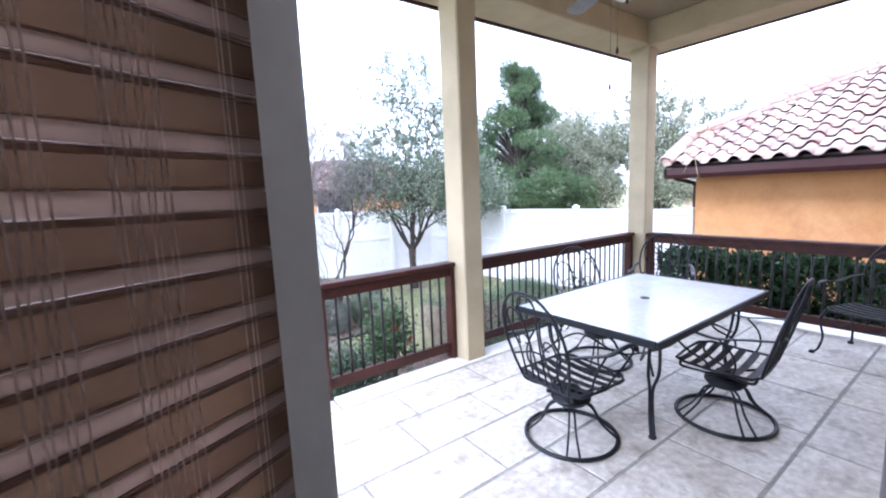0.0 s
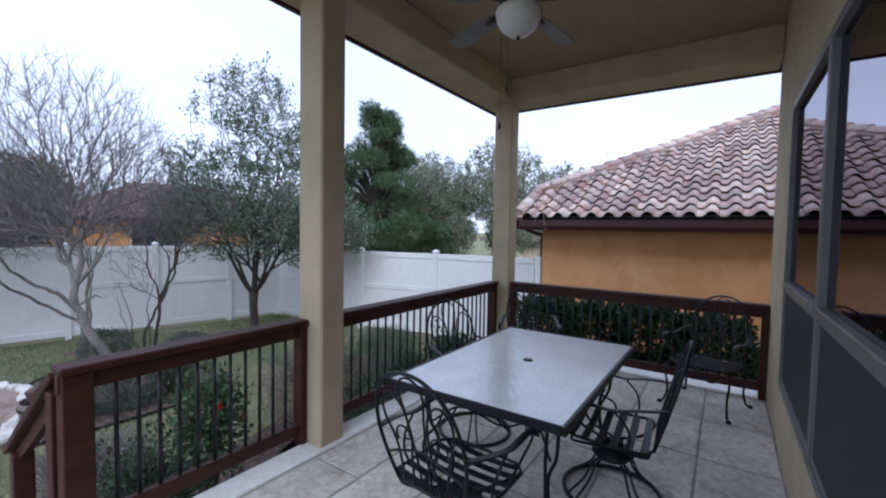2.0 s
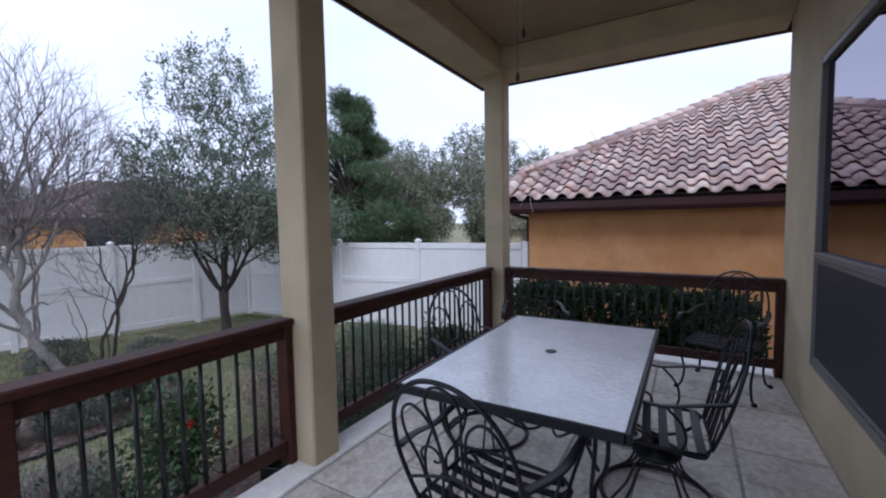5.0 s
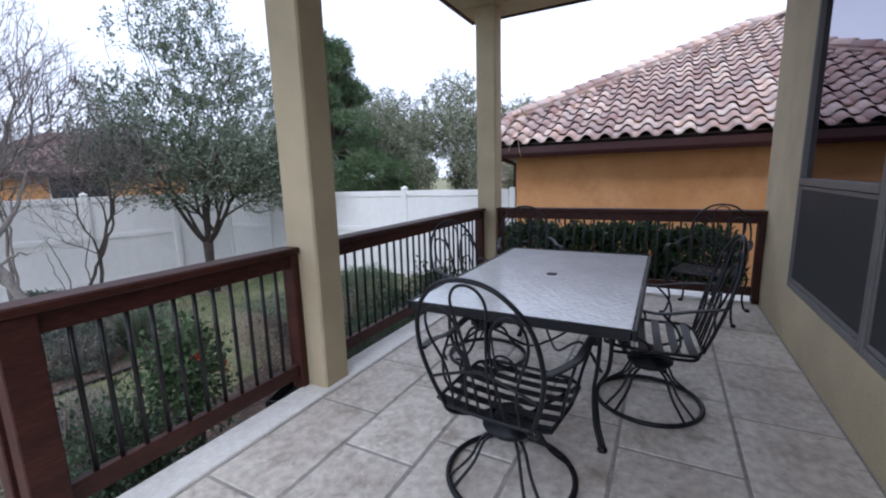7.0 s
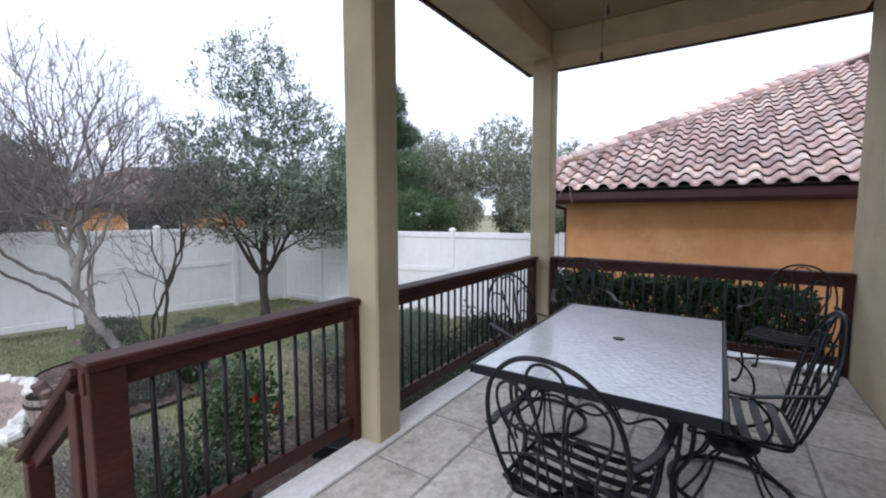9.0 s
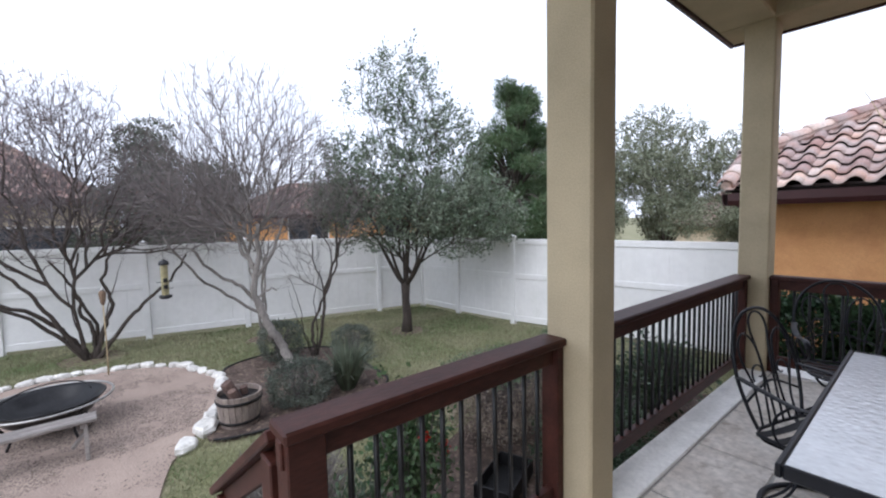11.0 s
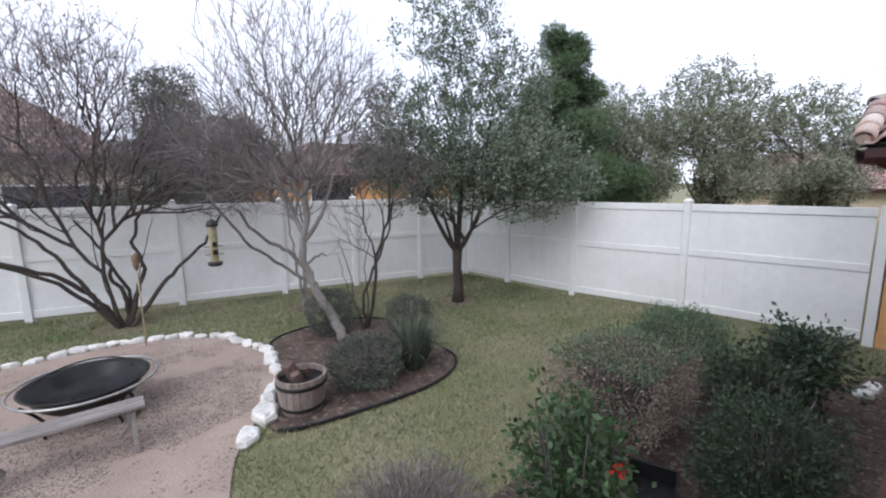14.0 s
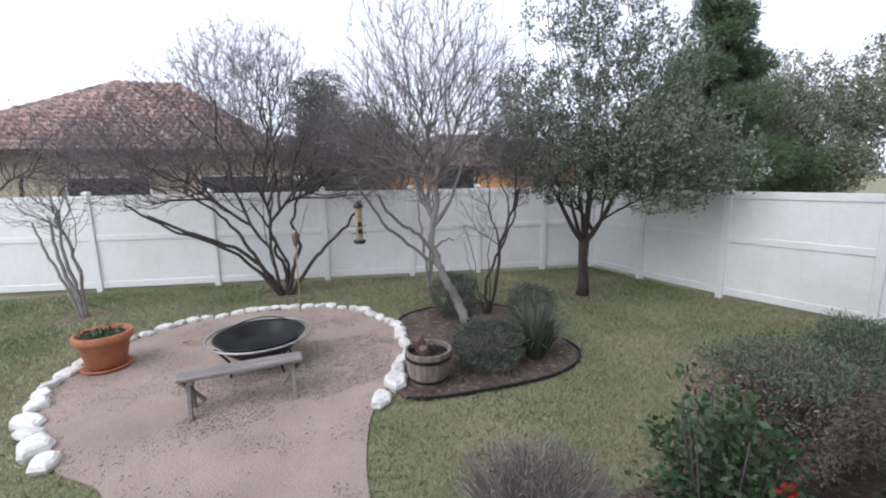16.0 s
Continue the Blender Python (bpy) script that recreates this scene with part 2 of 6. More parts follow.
M_BLADE = mat("fan_blade_wood", (0.20, 0.19, 0.185), 0.5, 8.0, 0.25, 0.15, 50.0)
M_FANBODY = mat("oil_bronze", (0.045, 0.03, 0.024), 0.35, 9.0, 0.3, 0.1, 60.0, metal=0.5)
M_GLOBE = mat("frosted_globe", (0.62, 0.6, 0.55), 0.35, 6.0, 0.06, 0.05, 40.0)
M_BRASS = mat("bronze_chain", (0.10, 0.075, 0.045), 0.4, 20.0, 0.2, 0.0, 60.0, metal=0.7)
M_BEIGE = mat("beige_far_wall", (0.55, 0.46, 0.33), 0.9, 1.5, 0.12, 0.2, 30.0)
M_FARWIN = mat("far_window_dark", (0.05, 0.055, 0.065), 0.25, 3.0, 0.3, 0.0)
M_FEEDTUBE = mat("seed_tube", (0.36, 0.32, 0.18), 0.3, 14.0, 0.4, 0.1, 60.0)
M_BLACKPL = mat("black_plastic", (0.014, 0.014, 0.015), 0.5, 8.0, 0.4, 0.4, 30.0)
M_BAMBOO = mat("bamboo_pole", (0.45, 0.36, 0.22), 0.6, 9.0, 0.25, 0.1, 40.0)
M_TORCH = mat("woven_torch_head", (0.22, 0.15, 0.10), 0.8, 9.0, 0.3, 0.3, 90.0)
M_DRYLEAF = leaf_mat("dry_leaves", (0.22, 0.13, 0.10), (0.14, 0.09, 0.085))

def table_glass():
    # base colour kept this pale to carry the sky's reflection
    m = mat("pebbled_glass_sky_pale", (0.78, 0.81, 0.835), 0.08, 5.0, 0.12, 0.0, 40.0, spec=0.65)
    n, l = m.node_tree.nodes, m.node_tree.links
    vo = n.new("ShaderNodeTexVoronoi")
    vo.inputs["Scale"].default_value = 42.0
    vo.feature = "SMOOTH_F1"
    ge = n.new("ShaderNodeNewGeometry")
    bp = n.new("ShaderNodeBump")
    bp.inputs["Strength"].default_value, bp.inputs["Distance"].default_value = 0.22, 0.01
    l.new(ge.outputs["Position"], vo.inputs["Vector"])
    l.new(vo.outputs["Distance"], bp.inputs["Height"])
    l.new(bp.outputs["Normal"], n["Principled BSDF"].inputs["Normal"])
    return m


M_TABLE = table_glass()


def sheer(name, col, col2, share):
    """Cloth that lets daylight through."""
    m = leaf_mat(name, col, col2, 0.9, 0.1)
    [n for n in m.node_tree.nodes if n.bl_idname == "ShaderNodeMixShader"][0].inputs["Fac"].default_value = share
    return m


M_SHADE = sheer("woven_brown_shade", (0.33, 0.245, 0.185), (0.29, 0.215, 0.16), 0.8)
M_THREAD = sheer("pale_shade_thread", (0.50, 0.40, 0.345), (0.45, 0.36, 0.305), 0.82)
M_SHEER = sheer("sheer_taupe_thread", (0.74, 0.62, 0.54), (0.68, 0.56, 0.48), 0.45)

# ---------------------------------------------------------------- mesh building


class Geo:
    """Vertices and faces of one mesh."""

    def __init__(self):
        self.v, self.f = [], []

    def add(self, verts, faces):
        o = len(self.v)
        self.v.extend(verts)
        self.f.extend([tuple(i + o for i in f) for f in faces])
        return self

    def box(self, a, b, c=0.004, m=None):
        """Box from corner a to corner b with chamfered edges; m: optional turn."""
        c = min(c, *(abs(b[i] - a[i]) * 0.45 for i in range(3)))
        vs, ix = [], {}
        for sx in (0, 1):
            for sy in (0, 1):
                for sz in (0, 1):
                    s = (sx, sy, sz)
                    for ax in range(3):
                        p = [(b[i] if s[i] else a[i]) + (0 if i == ax else (-c if s[i] else c)) for i in range(3)]
                        ix[(s, ax)] = len(vs)
                        vs.append(tuple(m @ Vector(p)) if m else tuple(p))
        fs = []
        for ax in range(3):
            o = [i for i in range(3) if i != ax]
            for sd in (0, 1):
                q = []
                for u, w in ((0, 0), (1, 0), (1, 1), (0, 1)):
                    s = [0, 0, 0]
                    s[ax], s[o[0]], s[o[1]] = sd, u, w
                    q.append(ix[(tuple(s), ax)])
                fs.append(tuple(q))
            for u in (0, 1):
                for w in (0, 1):
                    s0, s1 = [0, 0, 0], [0, 0, 0]
                    s0[o[0]] = s1[o[0]] = u
                    s0[o[1]] = s1[o[1]] = w
                    s1[ax] = 1
                    s0, s1 = tuple(s0), tuple(s1)
                    fs.append((ix[(s0, o[0])], ix[(s1, o[0])], ix[(s1, o[1])], ix[(s0, o[1])]))
        for s in [(x, y, z) for x in (0, 1) for y in (0, 1) for z in (0, 1)]:
            fs.append((ix[(s, 0)], ix[(s, 1)], ix[(s, 2)]))
        return self.add(vs, fs)

    def tube(self, pts, rad, sides=6, closed=False, flat=1.0, up=(0, 0, 1)):
        """Round or flattened bar along points."""
        pts = [Vector(p) for p in pts]
        n = len(pts)
        if not hasattr(rad, "__len__"):
            rad = [rad] * n
        vs = []
        ref = None
        for i, p in enumerate(pts):
            a, b = (pts[(i - 1) % n], pts[(i + 1) % n]) if closed else (pts[max(i - 1, 0)], pts[min(i + 1, n - 1)])
            d = (b - a).normalized()
            if ref is None:
                ref = Vector(up) if abs(d.dot(Vector(up))) < 0.95 else Vector((1, 0, 0))
            x = d.cross(ref)
            if x.length < 1e-4:
                x = d.orthogonal()
            x.normalize()
            y = x.cross(d).normalized()
            ref = y
            for k in range(sides):
                t = 2 * math.pi * (k + 0.5) / sides
                vs.append(tuple(p + x * (math.cos(t) * rad[i]) + y * (math.sin(t) * rad[i] * flat)))
        fs = []
        for i in range(n if closed else n - 1):
            j = (i + 1) % n
            for k in range(sides):
                k2 = (k + 1) % sides
                fs.append((i * sides + k, i * sides + k2, j * sides + k2, j * sides + k))
        if not closed:
            fs.append(tuple(range(sides))[::-1])
            fs.append(tuple((n - 1) * sides + k for k in range(sides)))
        return self.add(vs, fs)

    def lathe(self, prof, segs=20, at=(0, 0, 0)):
        """Turned body: prof is (radius, height) from bottom to top."""
        vs = []
        for r, z in prof:
            for k in range(segs):
                t = 2 * math.pi * k / segs
                vs.append((at[0] + r * math.cos(t), at[1] + r * math.sin(t), at[2] + z))
        fs = []
        for i in range(len(prof) - 1):
            for k in range(segs):
                k2 = (k + 1) % segs
                fs.append((i * segs + k, i * segs + k2, (i + 1) * segs + k2, (i + 1) * segs + k))
        if prof[0][0] > 1e-4:
            fs.append(tuple(range(segs))[::-1])
        if prof[-1][0] > 1e-4:
            fs.append(tuple((len(prof) - 1) * segs + k for k in range(segs)))
        return self.add(vs, fs)

    def sheet(self, poly, z0, z1):
        """Prism of a plan outline between two heights."""
        n = len(poly)
        vs = [(x, y, z0) for x, y in poly] + [(x, y, z1) for x, y in poly]
        fs = [tuple(range(n))[::-1], tuple(range(n, 2 * n))]
        fs += [(i, (i + 1) % n, n + (i + 1) % n, n + i) for i in range(n)]
        return self.add(vs, fs)


def link(name, g, material, smooth=False):
    me = bpy.data.meshes.new(name)
    me.from_pydata(g.v, [], g.f)
    me.materials.append(material)
    if smooth:
        me.shade_smooth()
    me.update()
    return new(name, me)


def part(name, g, material, parent, label="", smooth=False):
    ob = link(name, g, material, smooth)
    ob.parent = parent
    if label:
        tagged(ob, label)
    return ob


def thing(name, m, label, category, group="", kind=""):
    ob = new(name)
    ob.empty_display_size = 0.1
    ob.matrix_world = m
    return tagged(ob, label, category, group, kind)


def structure(name, g, material, label, category="", smooth=False):
    return tagged(link(name, g, material, smooth), label, category or name.split("_")[0], kind="structure")


def curve_pts(ctrl, n=8):
    """Smooth line through control points (Catmull-Rom)."""
    c = [Vector(p) for p in ctrl]
    c = [c[0] * 2 - c[1]] + c + [c[-1] * 2 - c[-2]]
    out = []
    for i in range(1, len(c) - 2):
        for k in range(n):
            t = k / n
            p0, p1, p2, p3 = c[i - 1], c[i], c[i + 1], c[i + 2]
            out.append(0.5 * ((2 * p1) + (p2 - p0) * t + (2 * p0 - 5 * p1 + 4 * p2 - p3) * t * t + (3 * p1 - p0 - 3 * p2 + p3) * t ** 3))
    out.append(c[-2])
    return out


def spiral(center, axis_u, axis_v, r0, r1, a0, a1, n=16):
    c, u, v = Vector(center), Vector(axis_u), Vector(axis_v)
    return [c + u * ((r0 + (r1 - r0) * i / n) * math.cos(a0 + (a1 - a0) * i / n)) + v * ((r0 + (r1 - r0) * i / n) * math.sin(a0 + (a1 - a0) * i / n)) for i in range(n + 1)]


# ---------------------------------------------------------------- plan
GROUND = -0.965
WALL_Y = 0.22
SLAB_Y = 3.17
CEIL, SOFFIT = 3.63, 3.33

# ---------------------------------------------------------------- porch structure
g = Geo()
g.box((-1.6, -0.2, GROUND - 0.3), (5.86, SLAB_Y, -0.006), 0.003)
floor = structure("floor", g, M_GROUT, "grey concrete porch slab under the stamped stone", "floor")

# house wall with the door opening and the window opening
DOOR_A, DOOR_B, DOOR_H = -0.72, 1.54, 2.10
WIN_A, WIN_B, WIN_LO, WIN_HI = 1.57, 4.64, 0.43, 2.64
g = Geo()
for a, b in (((-3.2, -0.02, -0.03), (DOOR_A, WALL_Y, CEIL)), ((DOOR_A, -0.02, DOOR_H), (DOOR_B, WALL_Y, CEIL)), ((DOOR_B, -0.02, -0.03), (WIN_A, WALL_Y, CEIL)),
             ((WIN_A, -0.02, -0.03), (WIN_B, WALL_Y, WIN_LO)), ((WIN_A, -0.02, WIN_HI), (WIN_B, WALL_Y, CEIL)), ((WIN_B, -0.02, -0.03), (5.74, WALL_Y, CEIL))):
    g.box(a, b, 0.002)
structure("wall_south", g, M_STUCCO, "tan stucco house wall along the porch", "wall")
g = Geo()
g.box((5.52, -6.0, GROUND - 0.3), (5.74, -0.024, CEIL + 0.2), 0.004)
structure("wall_east", g, M_STUCCO, "tan stucco outer house wall", "wall")
# dim closed room behind door and window
g = Geo()
g.box((-3.2, -4.2, -0.06), (5.5, -0.22, -0.02), 0.002)
g.box((-3.2, -4.2, 2.9), (5.5, -0.022, 2.96), 0.002)
g.box((-3.3, -4.2, -0.02), (-3.2, -0.022, 2.9), 0.002)
g.box((-3.2, -4.3, -0.02), (5.5, -4.2, 2.9), 0.002)
structure("room_shell", g, M_ROOM, "dim plain room behind the porch wall", "wall")

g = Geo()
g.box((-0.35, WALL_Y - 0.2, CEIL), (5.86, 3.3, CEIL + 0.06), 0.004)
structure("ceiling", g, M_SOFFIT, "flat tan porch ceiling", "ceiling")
g = Geo()
g.box((-0.35, 3.0, SOFFIT), (5.5, 3.46, CEIL - 0.003), 0.012)
structure("beam_north", g, M_STUCCO, "tan stucco porch beam with soffit", "beam")
g = Geo()
g.box((5.503, WALL_Y + 0.003, SOFFIT - 0.002), (5.96, 3.46, CEIL - 0.003), 0.012)
structure("beam_east", g, M_STUCCO, "tan stucco porch beam with soffit", "beam")
g = Geo()
g.box((-0.35, 3.463, SOFFIT - 0.02), (6.0, 3.50, SOFFIT + 0.2), 0.006)
g.box((5.963, -0.6, SOFFIT - 0.02), (6.0, 3.46, SOFFIT + 0.2), 0.006)
structure("trim_fascia", g, M_FASCIA, "dark maroon roof edge trim", "trim")
g = Geo()
g.sheet([(-0.4, -5.0), (6.1, -5.0), (6.1, 3.62), (-0.4, 3.62)], CEIL + 0.07, CEIL + 0.16)
structure("roof_deck", g, M_DARKGAP, "plain roof deck over the porch", "roof")

COLW = 0.22
for name, x0, y0, y1 in (("column_1", 2.40, 3.0, 3.26), ("column_2", 5.505, 2.995, 3.245)):
    g = Geo()
    g.box((x0, y0, -0.35), (x0 + COLW, y1, SOFFIT - 0.002), 0.012)
    structure(name, g, M_STUCCO, "square tan stucco porch column", "column")

# light edge strip of the slab
g = Geo()
g.box((1.15, 2.965, -0.03), (5.86, SLAB_Y + 0.004, 0.012), 0.006)
g.box((5.58, 0.225, -0.03), (5.864, 2.96, 0.012), 0.006)
structure("trim_slab_edge", g, M_EDGE, "whitewashed concrete edge of the porch slab", "trim")

# ---------------------------------------------------------------- ground
g = Geo()
g.v = [(x * 8, y * 8 + 8, GROUND - 0.03) for x in (-60, 60) for y in (-60, 60)]
g.f = [(0, 2, 3, 1)]
structure("ground", g, M_LAWN, "patchy winter lawn, partly dormant", "ground")


def blob(cx, cy, pts):
    """Closed smooth outline through plan points."""
    n = len(pts)
    out = []
    for i in range(n):
        p0, p1, p2, p3 = (Vector(pts[(i + k) % n]) for k in (-1, 0, 1, 2))
        for k in range(5):
            t = k / 5
            q = 0.5 * ((2 * p1) + (p2 - p0) * t + (2 * p0 - 5 * p1 + 4 * p2 - p3) * t * t + (3 * p1 - p0 - 3 * p2 + p3) * t ** 3)
            out.append((q.x, q.y))
    return out


PATCH = [(0.95, 4.9), (0.86, 6.0), (1.05, 6.95), (1.3, 7.45), (1.6, 7.9), (1.88, 8.5), (2.0, 9.4), (1.68, 10.45), (1.05, 11.0), (0.08, 11.25),
         (-1.16, 11.1), (-1.8, 10.5), (-2.1, 9.75), (-2.2, 9.15), (-1.95, 8.1), (-1.7, 7.65), (-1.45, 7.3), (-1.0, 6.8), (-0.9, 5.8), (-0.85, 4.9)]
PATCH_LINE = blob(0, 0, PATCH)
g = Geo()
g.sheet(PATCH_LINE, GROUND - 0.05, GROUND - 0.006)
structure("sand_patch", g, M_SAND, "pinkish decomposed granite fire-pit patch and path", "ground")
BED = [(1.54, 7.29), (2.35, 7.1), (3.4, 7.1), (4.05, 7.5), (4.15, 8.3), (4.3, 9.2), (3.9, 9.95), (3.1, 10.15), (2.34, 9.95), (2.05, 9.4), (1.95, 8.5), (1.65, 7.9)]
BED_LINE = blob(0, 0, BED)
g = Geo()
g.sheet(BED_LINE, GROUND - 0.05, GROUND - 0.003)
structure("mulch_bed", g, M_MULCH, "dark mulched planting bed with thin edging", "ground")
BED2 = [(1.1, 3.2), (7.9, 3.2), (7.9, 3.6), (6.9, 4.1), (6.0, 5.3), (4.7, 5.75), (3.3, 5.4), (2.4, 5.3), (1.4, 5.3), (1.05, 4.4)]
g = Geo()
g.sheet(blob(0, 0, BED2), GROUND - 0.05, GROUND - 0.01)
structure("porch_bed", g, M_MULCH, "dark mulched bed along the porch", "ground")
g = Geo()
g.sheet([(5.9, -3.0), (9.0, -3.0), (9.0, 3.35), (5.9, 3.35)], GROUND - 0.05, GROUND - 0.015)
structure("side_bed", g, M_MULCH, "dark mulched side yard bed", "ground")
g = Geo()
g.tube([(x, y, GROUND + 0.01) for x, y in BED_LINE[0:45]], 0.018, 5)
structure("bed_edging", g, M_BLACKPL, "thin black edging of the planting bed", "edging")

# steps from the porch down to the path
g = Geo()
for i in range(5):
    top = -0.193 * i
    if i == 0:
        continue
    g.box((-0.72, SLAB_Y + 0.28 * (i - 1) + 0.004, GROUND - 0.2), (1.0, SLAB_Y + 0.28 * i, top), 0.008)
structure("porch_steps", g, M_EDGE, "plain concrete steps down to the yard", "stairs")

# ---------------------------------------------------------------- porch railings


def railing(name, origin, along, length, count, posts, label):
    """One rail run: origin, unit plan direction, length; posts: distances of the end posts."""
    turn = math.degrees(math.atan2(along[1], along[0]))
    r = thing(name, pose(origin[0], origin[1], 0, 0, 0, turn), label, "railing", "porch railings")
    g = Geo().box((0, -0.07, 0.905), (length, 0.07, 0.945), 0.008)
    part("top_board", g, M_STAIN, r)
    g = Geo().box((0.002, -0.022, 0.812), (length - 0.002, 0.022, 0.903), 0.004)
    part("upper_rail", g, M_STAIN, r)
    g = Geo().box((0.002, -0.022, 0.075), (length - 0.002, 0.022, 0.165), 0.004)
    part("lower_rail", g, M_STAIN, r)
    for a, b, lo in posts:
        g = Geo().box((a, -0.05, lo), (b, 0.05, 0.903), 0.005)
        part("post", g, M_STAIN, r)
    lo_x, hi_x = posts[0][1], posts[1][0]
    ball = Geo().tube([(0, 0, 0.16), (0, 0, 0.5), (0, 0, 0.815)], 0.0112, 8)
    me = None
    for i in range(count):
        x = lo_x + (hi_x - lo_x) * (i + 1) / (count + 1)
        if me is None:
            b = part("baluster", ball, M_BALU, r, smooth=True)
            me = b.data
        else:
            b = new("baluster", me)
            b.parent = r
        b.location = (x, 0, 0)
    return r


R1 = railing("porch_railing", (1.0, 3.20), (1, 0), 1.397, 11, ((0.012, 0.135, -0.5), (1.345, 1.395, 0.0)), "red-brown stained wood railing with black metal balusters by the steps")
railing("porch_railing", (2.623, 3.20), (1, 0), 2.88, 25, ((0.002, 0.05, 0.0), (2.82, 2.868, 0.0)), "red-brown stained wood railing with black metal balusters between the columns")
railing("porch_railing", (5.61, 0.225), (0, 1), 2.77, 23, ((0.002, 0.06, 0.0), (2.70, 2.768, 0.0)), "red-brown stained wood railing with black metal balusters facing the neighbouring house")
# sloping stair rail from the newel
sr = thing("stair_railing", pose(1.06, 3.28, 0, 0, 0, 0), "red-brown stained sloping stair handrail", "railing")
g = Geo().box((-0.07, 0, -0.02), (0.07, 1.22, 0.02), 0.006, Matrix.Translation((0, 0, 0.885)) @ Matrix.Rotation(radians(-34.5), 4, "X"))
part("sloping_cap", g, M_STAIN, sr)
g = Geo().box((-0.022, 0, -0.1), (0.022, 1.2, -0.02), 0.004, Matrix.Translation((0, 0, 0.882)) @ Matrix.Rotation(radians(-34.5), 4, "X"))
part("sloping_rail", g, M_STAIN, sr)
g = Geo().box((-0.06, 0.002, -0.8), (0.06, 0.1, 0.79), 0.005)
part("stair_post", g, M_STAIN, sr)
g = Geo().box((-0.05, 0.86, GROUND), (0.05, 0.95, 0.2), 0.005)
part("stair_post", g, M_STAIN, sr)

# ---------------------------------------------------------------- windows in the house wall
for k, (a, b) in enumerate(((1.575, 3.205), (3.215, 4.635))):
    w = thing("window_%d" % (k + 1), pose(a, 0.186, WIN_LO, 0, 0, 0), "taupe framed house window with dark insect screen below", "window", kind="structure")
    W, H = b - a, WIN_HI - WIN_LO - 0.006
    fr = Geo()
    for p, q in (((0, -0.03, 0.003), (0.03, 0.035, H)), ((W - 0.03, -0.03, 0.003), (W, 0.035, H)), ((0.031, -0.03, 0.003), (W - 0.031, 0.035, 0.05)),
                 ((0.031, -0.03, H - 0.045), (W - 0.031, 0.035, H)), ((0.031, -0.03, 0.79), (W - 0.031, 0.04, 0.84))):
        fr.box(p, q, 0.005)
    part("window_frame", fr, M_FRAMEW, w)
    pane = part("pane", Geo().box((0.031, -0.006, 0.842), (W - 0.031, 0.0, H - 0.047), 0.001), M_PANE, w)
    pane.visible_shadow = False
    pane = part("pane", Geo().box((0.031, -0.006, 0.052), (W - 0.031, 0.0, 0.788), 0.001), M_PANE, w)
    pane.visible_shadow = False
    sc = Geo()
    for p, q in (((0.032, 0.012, 0.054), (0.05, 0.026, 0.786)), ((W - 0.05, 0.012, 0.054), (W - 0.032, 0.026, 0.786)),
                 ((0.051, 0.012, 0.054), (W - 0.051, 0.026, 0.08)), ((0.051, 0.012, 0.76), (W - 0.051, 0.026, 0.786))):
        sc.box(p, q, 0.003)
    part("screen_frame", sc, M_FRAMEW, w)
    part("screen", Geo().box((0.051, 0.016, 0.081), (W - 0.051, 0.02, 0.759), 0.001), M_SCREEN, w)
    # added sheet: the dimness of the room painted as a dark plane
    bl = part("room_blind", Geo().box((0.0, -0.128, 0.0), (W, -0.12, H), 0.001), M_ROOMDARK, w, "added dark sheet standing in for the unlit room behind the glass")

# ---------------------------------------------------------------- open door with woven shade
DOOR_TURN = 25.0
door = thing("door_1", pose(-0.63, 0.023, 0.0, 0, 0, DOOR_TURN), "pale painted patio door standing ajar, with a woven brown shade", "door", kind="structure")
DW, DH = 0.86, 2.06
st = Geo()
for p, q in (((0, -0.02, 0.012), (0.10, 0.02, DH)), ((DW - 0.075, -0.02, 0.012), (DW, 0.02, DH)), ((0.101, -0.02, 0.012), (DW - 0.076, 0.02, 0.2)),
             ((0.101, -0.02, DH - 0.11), (DW - 0.076, 0.02, DH))):
    st.box(p, q, 0.004)
part("door_frame", st, M_DOORWHITE, door)
dg = part("door_glass", Geo().box((0.1, 0.004, 0.2), (DW - 0.075, 0.009, DH - 0.11), 0.001), M_DOORPANE, door)
dg.visible_shadow = False
rng = random.Random(5)
z, k = 0.13, 0
SHX0, SHX1 = 0.052, DW - 0.055
bands, cloth, z_from = [], Geo(), 0.1
while z < DH - 0.06:
    g = Geo()
    wide = 0.0072 if k % 3 else 0.0092
    for z0, z1 in ((0.0, 0.0012), (0.0021, 0.0033), (0.0042, 0.0042 + wide), (0.0042 + wide + 0.0009, 0.0042 + wide + 0.0019)):
        n = 14
        vs = []
        for i in range(n + 1):
            x = SHX0 + (SHX1 - SHX0) * i / n
            w = 0.0007 * math.sin(i * 1.9 + k) + 0.0004 * math.sin(i * 0.7 + 2 * k)
            vs += [(x, -0.0362, z + z0 + w), (x, -0.0362, z + z1 + w), (x, -0.0345, z + z0 + w), (x, -0.0345, z + z1 + w)]
        fs = []
        for i in range(n):
            c = i * 4
            fs += [(c, c + 4, c + 5, c + 1), (c + 1, c + 5, c + 7, c + 3), (c, c + 2, c + 6, c + 4)]
        g.add(vs, fs)
    g.add([(SHX0, -0.0344, z), (SHX1, -0.0344, z), (SHX1, -0.0344, z + wide + 0.0061), (SHX0, -0.0344, z + wide + 0.0061)], [(0, 1, 2, 3)])
    bands.append(g)
    cloth.box((0.05, -0.034, z_from), (DW - 0.053, -0.03, z + 0.0042), 0.0005)
    z_from = z + 0.0042 + wide
    z += 0.0305 + rng.uniform(-0.0015, 0.0015)
    k += 1
